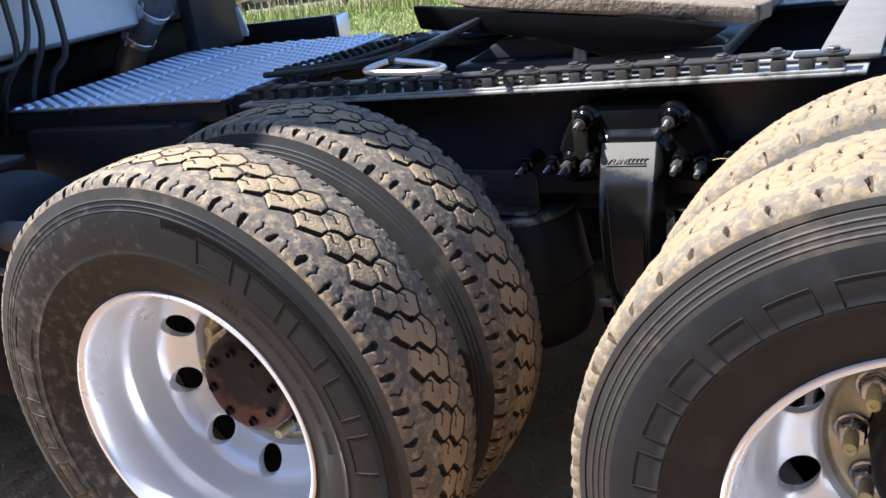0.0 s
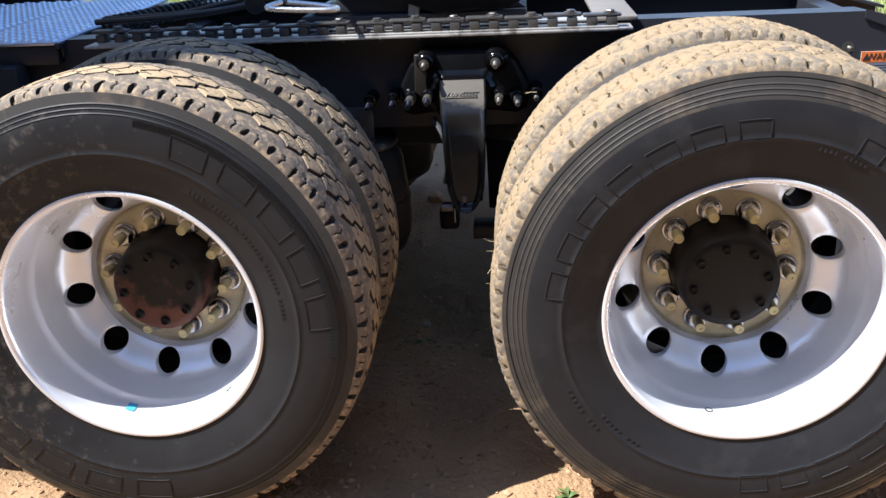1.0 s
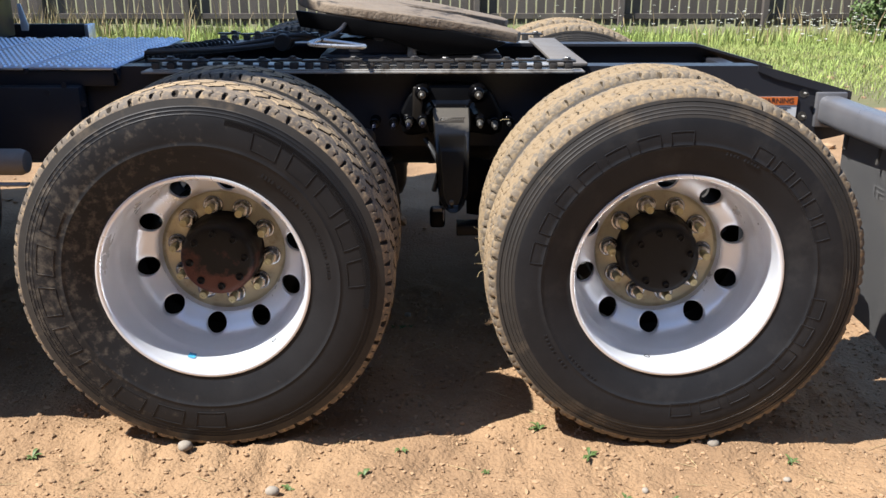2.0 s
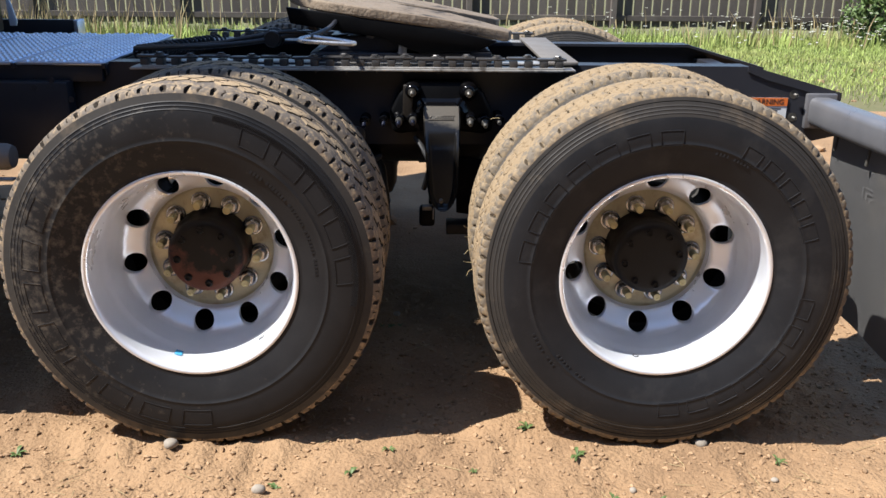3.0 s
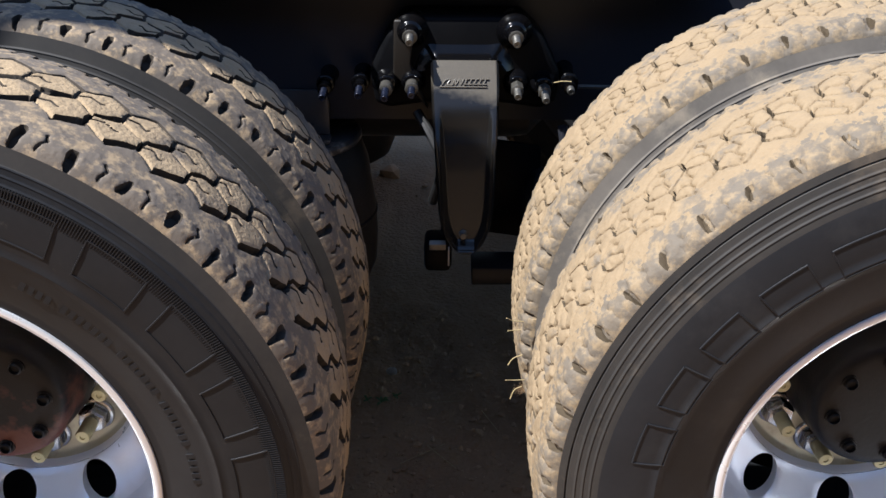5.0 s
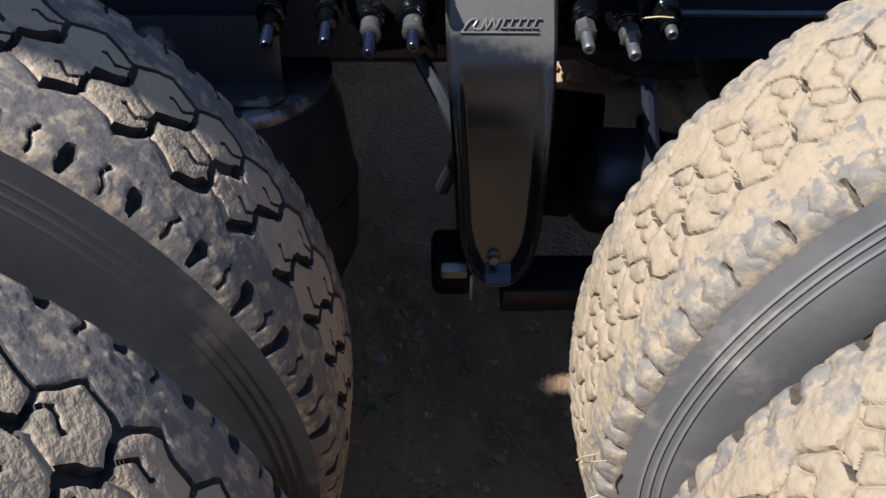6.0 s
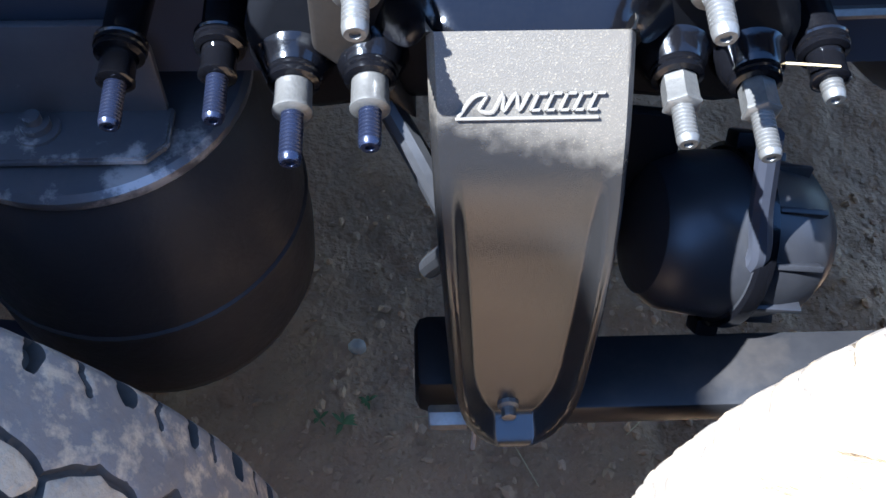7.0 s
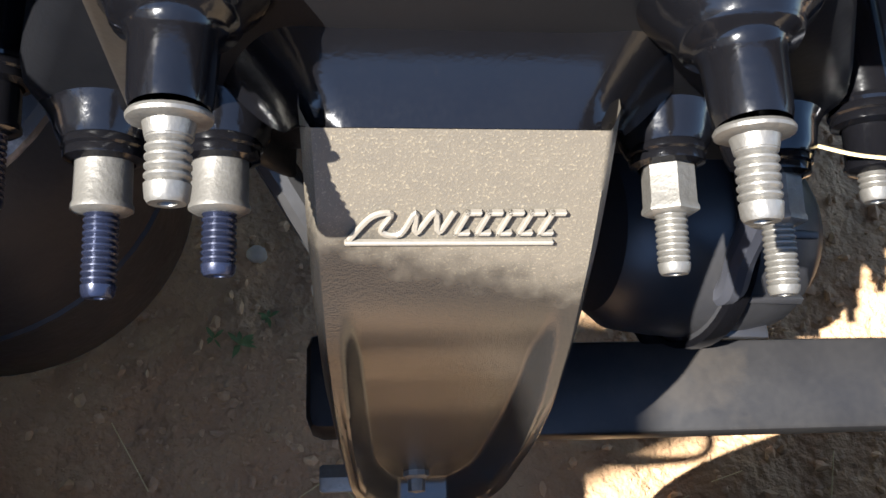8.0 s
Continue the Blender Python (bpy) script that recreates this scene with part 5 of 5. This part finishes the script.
part("wedge_tab", prism([(0.317, 0.478), (0.327, 0.479), (0.3225, 0.496)], 0.702, 0.704), PAPER, truck)
part("brake_hose", tube([(-0.05, 0.726, 0.735), (-0.02, 0.686, 0.695), (0.0, 0.666, 0.645), (-0.02, 0.696, 0.555)], 0.010, 10), HOSE, truck, "black brake hose behind the hanger")
part("straw_stalk", tube([(0.208, 0.690, 0.806), (0.225, 0.682, 0.812), (0.243, 0.680, 0.812)], 0.0010, 5), STRAW, truck, "dry straw caught on a bolt")
for k, (x, y, z, dx, dz) in enumerate(((0.128, 0.262, 0.54, -0.022, 0.012), (0.130, 0.270, 0.47, -0.018, -0.014), (0.134, 0.256, 0.43, -0.026, 0.006), (0.133, 0.28, 0.40, -0.014, -0.02), (0.128, 0.30, 0.50, -0.016, 0.004))):
    part("straw_stalk", tube([(x + 0.006, y, z), (x + dx * 0.5, y - 0.004, z + dz * 0.3), (x + dx, y - 0.010, z + dz)], 0.0009, 5), STRAW, truck)
part("air_line", tube([(0.27, 0.77, 0.775), (0.45, 0.78, 0.77), (0.66, 0.78, 0.775)], 0.005, 6), STEEL, truck)

# ---- rear end: label, bolts, flap arm ----
label = part("warning_label", box(1.132, 1.284, 0.7965, 0.7985, 0.799, 0.872, 0), PAPER, truck, "white warning label with an orange head", sharp=0)
part("label_head", box(1.132, 1.284, 0.7945, 0.7962, 0.843, 0.872, 0), ORANGE, label, sharp=0)
txt = bpy.data.curves.new("label_text", "FONT")
txt.body, txt.size, txt.extrude = "WARNING", 0.026, 0.0004
txt.align_x, txt.align_y = "CENTER", "CENTER"
txt.materials.append(INK)
put("label_text", txt, label, Matrix.Translation((1.208, 0.7938, 0.8575)) @ Matrix.Rotation(radians(90), 4, "X"))
part("label_sign", prism([(1.136, 0.849), (1.156, 0.849), (1.146, 0.867)], 0.7935, 0.7942), INK, label, sharp=0)
for k, z in enumerate((0.833, 0.826, 0.819, 0.812, 0.805)):
    part("print_bar", box(1.150 + 0.006 * (k % 2), 1.262 - 0.012 * (k % 3), 0.7955, 0.7963, z - 0.0012, z + 0.0012, 0), INK, label, sharp=0)
for x, z in ((1.095, 0.885), (1.305, 0.884), (1.308, 0.802), (1.10, 0.81)):
    put("bolt", BOLT_BRIGHT, truck, Matrix.Translation((x, 0.799, z)))
    part("stud", turned((x, 0.788, z), (x, 0, z), threaded(0.022, 0.007, 0.003), 12), STEEL, truck)
for x in (-0.30, -0.16, 0.0, 0.10, 0.30, 0.42):
    put("bolt", BOLT_SMALL, truck, Matrix.Translation((x, 0.799, 0.935)))

flap_arm = bmesh.new()
path = [(1.400, 0.795), (1.400, 0.60), (1.41, 0.35), (1.43, 0.05), (1.44, -0.16)]
sect = []
for cx, cy in path:
    ring = []
    for k in range(16):
        a = 2 * math.pi * (k + 0.5) / 16
        ca, sa = math.cos(a), math.sin(a)
        ring.append(flap_arm.verts.new((cx + 0.045 * math.copysign(abs(ca) ** 0.45, ca), cy, 0.828 + 0.05 * math.copysign(abs(sa) ** 0.45, sa))))
    sect.append(ring)
for a, b in zip(sect, sect[1:]):
    for k in range(16):
        flap_arm.faces.new((a[k], a[(k + 1) % 16], b[(k + 1) % 16], b[k]))
flap_arm.faces.new(sect[0])
flap_arm.faces.new(sect[-1][::-1])
arm_tube = part("flap_arm", flap_arm, GREYPAINT, truck, "grey square tube arm for the mud flap")
part("arm_flange", box(1.345, 1.455, 0.775, 0.798, 0.765, 0.89, 0.006), GREYPAINT, arm_tube)
flap = bmesh.new()
rows = []
for i in range(15):
    row = []
    for j in range(11):
        y = 0.70 - 0.84 * j / 10
        z = 0.78 - 0.64 * i / 14
        row.append(flap.verts.new((1.425 + 0.012 * math.sin(j * 0.7) * (i / 14) + 0.03 * (i / 14) ** 2, y, z)))
    rows.append(row)
for a, b in zip(rows, rows[1:]):
    for j in range(10):
        flap.faces.new((a[j], a[j + 1], b[j + 1], b[j]))
bmesh.ops.solidify(flap, geom=flap.faces[:], thickness=0.009)
f = part("mud_flap", flap, FLAP, truck, "grey rubber mud flap hanging behind the wheel")
# Unseen far flap, mirrored to keep light off the ground under the truck.
put("mud_flap", f.data, truck, Matrix.Translation((0, 2 * MID, 0)) @ Matrix.Scale(-1, 4, (0, 1, 0)), "grey rubber mud flap added behind the far wheels to block light")
for y in (0.64, 0.40, 0.16):
    part("flap_pin", rod((1.415, y, 0.79), (1.405, y - 0.004, 0.715), 0.006, 8), STEEL, f)
    put("bolt", BOLT_BRIGHT, f, Matrix.Translation((1.395, y, 0.80)) @ Matrix.Rotation(radians(-90), 4, "Z"))

# ---- behind: fence, meadow, shrub ----
FENCE_Y = 13.4
fence = thing("fence", "dark brown weathered board fence behind the meadow", "fence", (0, FENCE_Y, 0))
boards = []
for k in range(4):
    b = box(-0.0680, 0.0680, -0.011, 0.011, 0.14, 1.82 + 0.015 * k, 0.004, segs=1)
    boards.append(finish("board", b, BOARD, 0))
rng = np.random.default_rng(21)
x = -17.0
n = 0
while x < 15.5:
    put("board", boards[n % 4], fence, Matrix.Translation((x, rng.uniform(-0.004, 0.004), rng.uniform(-0.02, 0.03))) @ Matrix.Rotation(rng.uniform(-0.006, 0.006), 4, "Y"))
    x += 0.1605 + rng.uniform(0, 0.003)
    n += 1
post = finish("post", box(-0.05, 0.05, -0.13, -0.03, -0.1, 1.95, 0.006, segs=1), BOARD, 0)
for k in range(14):
    put("post", post, fence, Matrix.Translation((-16.4 + 2.44 * k, 0, 0)))
for z in (0.30, 1.55):
    part("rail", box(-17.1, 15.6, -0.055, -0.013, z - 0.045, z + 0.045, 0.004, segs=1), BOARD, fence)

# an unseen board wall, added behind the walk to cut sky light
wall = tagged(new("wall_south", finish("wall_south", box(-16, 16, -6.6, -6.5, -0.2, 5.2, 0.01), BOARD, 0)), "plain dark board wall added unseen behind the walk", "wall", kind="structure")


def blades(name, count, area, size, width, material, seed, keep=None, lean=0.35):
    """Thin bent blades standing on the ground, in one mesh."""
    g = np.random.default_rng(seed)
    x = g.uniform(area[0], area[1], count)
    y = g.uniform(area[2], area[3], count)
    if keep is not None:
        ok = g.uniform(0, 1, count) < keep(x, y)
        x, y = x[ok], y[ok]
    n = len(x)
    z = height(x, y) - 0.01
    h = size * g.uniform(0.45, 1.25, n)
    a, b = g.uniform(0, 2 * math.pi, n), g.uniform(0, 2 * math.pi, n)
    w = width * g.uniform(0.6, 1.4, n)
    tip = lean * h * g.uniform(0.2, 1.3, n)
    dx, dy = np.cos(a) * w, np.sin(a) * w
    ex, ey = np.cos(b) * tip, np.sin(b) * tip
    v = np.stack([np.stack([x - dx, y - dy, z], -1), np.stack([x + dx, y + dy, z], -1),
                  np.stack([x + dx * 0.8 + ex * 0.35, y + dy * 0.8 + ey * 0.35, z + h * 0.6], -1), np.stack([x - dx * 0.8 + ex * 0.35, y - dy * 0.8 + ey * 0.35, z + h * 0.6], -1),
                  np.stack([x + ex, y + ey, z + h], -1)], 1).reshape(-1, 3)
    base = np.arange(n) * 5
    faces = [[i, i + 1, i + 2, i + 3] for i in base.tolist()] + [[i + 3, i + 2, i + 4] for i in base.tolist()]
    m = bpy.data.meshes.new(name)
    m.from_pydata(v.tolist(), [], faces)
    return dress(m, material, 0)


def meadow(x, y):
    """Where the grass grows: thick far off, thinning towards the yard."""
    edge = 6.6 + 1.0 * lattice(x, y, 2.2, 31) - 0.25 * np.clip(-x, 0, 12) + 0.06 * np.clip(x, 0, 12)
    return np.clip((y - edge) / 1.6, 0, 1)


tagged(new("grass", blades("grass", 190000, (-15, 12, 4.0, 13.3), 0.085, 0.0048, GRASS, 41, meadow, 0.6)), "yellow green meadow grass in the sun", "grass", kind="stuff")
tagged(new("tall_grass", blades("tall_grass", 9000, (-15, 12, 11.6, 13.35), 0.24, 0.008, GRASS, 42)), "tall uncut grass along the fence", "grass", kind="stuff")
tagged(new("dry_stalks", blades("dry_stalks", 3000, (-15, 12, 11.4, 13.35), 0.55, 0.008, STRAW, 43, lambda x, y: np.clip(0.35 + lattice(x, y, 1.5, 9), 0, 1))), "dry straw coloured stalks in the grass", "grass", kind="stuff")

g = np.random.default_rng(44)
fl = bmesh.new()
for k in range(420):
    x, y = g.uniform(1.5, 10), g.uniform(8.6, 12.8)
    if g.uniform() > 0.3 + 0.7 * (x > 4.4):
        continue
    z = float(height(x, y)) + g.uniform(0.28, 0.55)
    for j in range(5):
        a = 2 * math.pi * j / 5 + g.uniform(0, 1)
        r = g.uniform(0.018, 0.035)
        q = [fl.verts.new((x, y, z)), fl.verts.new((x + r * math.cos(a), y + r * math.sin(a), z + 0.012)), fl.verts.new((x + r * math.cos(a + 0.9), y + r * math.sin(a + 0.9), z + 0.012))]
        fl.faces.new(q)
tagged(new("wild_flowers", finish("wild_flowers", fl, PETAL, 0)), "small white wild flowers in the meadow", "flowers", kind="stuff")


def leaf_cloud(centre, radius, count, size, seed, bm=None):
    bm = bm or bmesh.new()
    g = np.random.default_rng(seed)
    for _ in range(count):
        d = Vector(g.normal(size=3)).normalized()
        p = Vector(centre) + Vector((d.x * radius[0], d.y * radius[1], d.z * radius[2])) * g.uniform(0.35, 1.0) ** 0.5
        a, b = Vector(g.normal(size=3)).normalized(), Vector(g.normal(size=3)).normalized()
        s = size * g.uniform(0.6, 1.3)
        b = a.cross(b).normalized()
        bm.faces.new([bm.verts.new(p + v) for v in (-a * s, b * s * 0.42, a * s, -b * s * 0.42)])
    return bm


shrub = thing("shrub", "leafy green shrub in front of the fence", "shrub", (7.2, 12.4, float(height(7.2, 12.4))))
for k in range(6):
    a = k * 1.05
    part("stem", tube([(0, 0, -0.05), (0.15 * math.cos(a), 0.15 * math.sin(a), 0.45), (0.38 * math.cos(a), 0.38 * math.sin(a), 1.0)], 0.016, 6, 3), BARK, shrub)
crown_bm = bmesh.new()
for k in range(14):
    a = k * 2.4
    leaf_cloud((0.55 * math.cos(a) * (k % 3) / 2, 0.5 * math.sin(a) * (k % 3) / 2, 0.25 + 0.085 * k), (0.33, 0.33, 0.22), 190, 0.055, 100 + k, crown_bm)
part("crown", crown_bm, LEAF, shrub, "dense small green leaves", sharp=0)

# ---- on the yard: weeds, stones, clods, straw ----


def weed(x, y, size, seed, label):
    w = thing("weed", label, "weed", (x, y, float(height(x, y))), "weeds on the bare earth")
    g = np.random.default_rng(seed)
    for k in range(int(g.integers(6, 11))):
        a = g.uniform(0, 2 * math.pi)
        bm = bmesh.new()
        L, wd = size * g.uniform(0.35, 0.8), size * g.uniform(0.07, 0.14)
        up = g.uniform(0.35, 1.0)
        d = Vector((math.cos(a), math.sin(a), 0))
        s = Vector((-d.y, d.x, 0))
        line = [d * (L * t) + Vector((0, 0, L * up * (t - 0.75 * t * t) * 1.6)) for t in (0.0, 0.25, 0.5, 0.75, 1.0)]
        wid = [0.1, 0.65, 1.0, 0.7, 0.05]
        prev = None
        for c, q in zip(line, wid):
            row = [bm.verts.new(c - s * wd * q + Vector((0, 0, wd * 0.3 * q))), bm.verts.new(c), bm.verts.new(c + s * wd * q + Vector((0, 0, wd * 0.3 * q)))]
            if prev:
                for j in range(2):
                    bm.faces.new((prev[j], prev[j + 1], row[j + 1], row[j]))
            prev = row
        part("leaf", bm, LEAF, w)
    return w


for k, (x, y, s, lab) in enumerate(((-0.115, -0.10, 0.045, "small pale green weed in bare earth"), (-0.215, -0.235, 0.045, "small green weed in bare earth"), (0.43, -0.14, 0.05, "small bright green weed beside the tyre"),
                                    (0.30, 0.0, 0.05, "green weed on the bare earth beside the wheel"), (-1.20, -0.10, 0.045, "small green weed in bare earth"), (0.13, -0.19, 0.03, "tiny green weed in bare earth"),
                                    (-0.18, 0.80, 0.022, "small weed on the bare ground under the frame"), (-0.145, 0.79, 0.030, "leafy weed under the frame in shade"), (-0.11, 0.83, 0.022, "small weed on the bare ground under the frame"),
                                    (1.02, -0.14, 0.04, "small green weed in bare earth"), (0.50, -0.33, 0.04, "flat green weed in bare earth"), (0.62, -0.36, 0.03, "flat green weed in bare earth"), (-0.42, -0.27, 0.04, "flat green weed in bare earth"), (1.33, -0.33, 0.05, "flat green weed in bare earth"))):
    weed(x, y, s, 300 + k, lab)


def pebble(bm, c, r, g):
    t = bmesh.ops.create_icosphere(bm, subdivisions=1, radius=1)
    s = r * g.uniform(0.65, 1.25, 3)
    for v in t["verts"]:
        v.co = Vector(c) + Vector((v.co.x * s[0], v.co.y * s[1], v.co.z * s[2] * 0.75)) * g.uniform(0.82, 1.12)
    return bm


g = np.random.default_rng(55)
for x, y, r in ((0.81, -0.075, 0.017), (-0.46, -0.30, 0.018), (0.56, -0.30, 0.012), (-0.75, -0.10, 0.018), (-0.127, 0.914, 0.014), (0.98, -0.22, 0.010)):
    bm = pebble(bmesh.new(), (0, 0, 0), r, g)
    bmesh.ops.subdivide_edges(bm, edges=bm.edges, cuts=1, use_grid_fill=True, smooth=0.6)
    s = new("stone", finish("stone", bm, STONE, 60))
    s.location = (x, y, float(height(x, y)) + r * 0.45)
    tagged(s, "pale grey rounded stone on the earth", "stone", "loose stones")


def scatter(name, count, area, r0, r1, material, seed, label):
    """Many small lumps in one mesh."""
    g = np.random.default_rng(seed)
    ico = bmesh.new()
    bmesh.ops.create_icosphere(ico, subdivisions=1, radius=1)
    base = np.array([v.co for v in ico.verts])
    tri = np.array([[v.index for v in f.verts] for f in ico.faces])
    ico.free()
    x, y = g.uniform(area[0], area[1], count), g.uniform(area[2], area[3], count)
    r = r0 + (r1 - r0) * g.uniform(0, 1, count) ** 3.5
    z = height(x, y) + r * 0.25
    scale = r[:, None, None] * g.uniform(0.5, 1.35, (count, 1, 3)) * g.uniform(0.62, 1.25, (count, len(base), 1))
    v = base[None] * scale * np.array((1, 1, 0.75)) + np.stack([x, y, z], -1)[:, None]
    f = tri[None] + (np.arange(count) * len(base))[:, None, None]
    m = bpy.data.meshes.new(name)
    m.from_pydata(v.reshape(-1, 3).tolist(), [], f.reshape(-1, 3).tolist())
    dress(m, material, 0)
    return tagged(new(name, m), label, "clods", kind="stuff")


scatter("clods", 26000, (-2.0, 2.2, -1.0, 1.2), 0.0014, 0.010, CLOD, 61, "small lumps of dry earth on the yard")
scatter("clods", 1500, (-6, 9, 1.5, 9), 0.006, 0.05, CLOD, 62, "lumps of dry earth on the yard")
straw_bm = bmesh.new()
for k in range(150):
    x, y, a, L = g.uniform(-1.6, 1.8), g.uniform(-0.7, 0.9), g.uniform(0, math.pi), g.uniform(0.015, 0.06)
    z = float(height(x, y)) + 0.004
    rod((x - L * math.cos(a), y - L * math.sin(a), z), (x + L * math.cos(a), y + L * math.sin(a), z + g.uniform(-0.001, 0.006)), 0.0009, 4, straw_bm)
tagged(new("straw_bits", finish("straw_bits", straw_bm, STRAW, 0)), "bits of dry straw on the earth", "straw", kind="stuff")
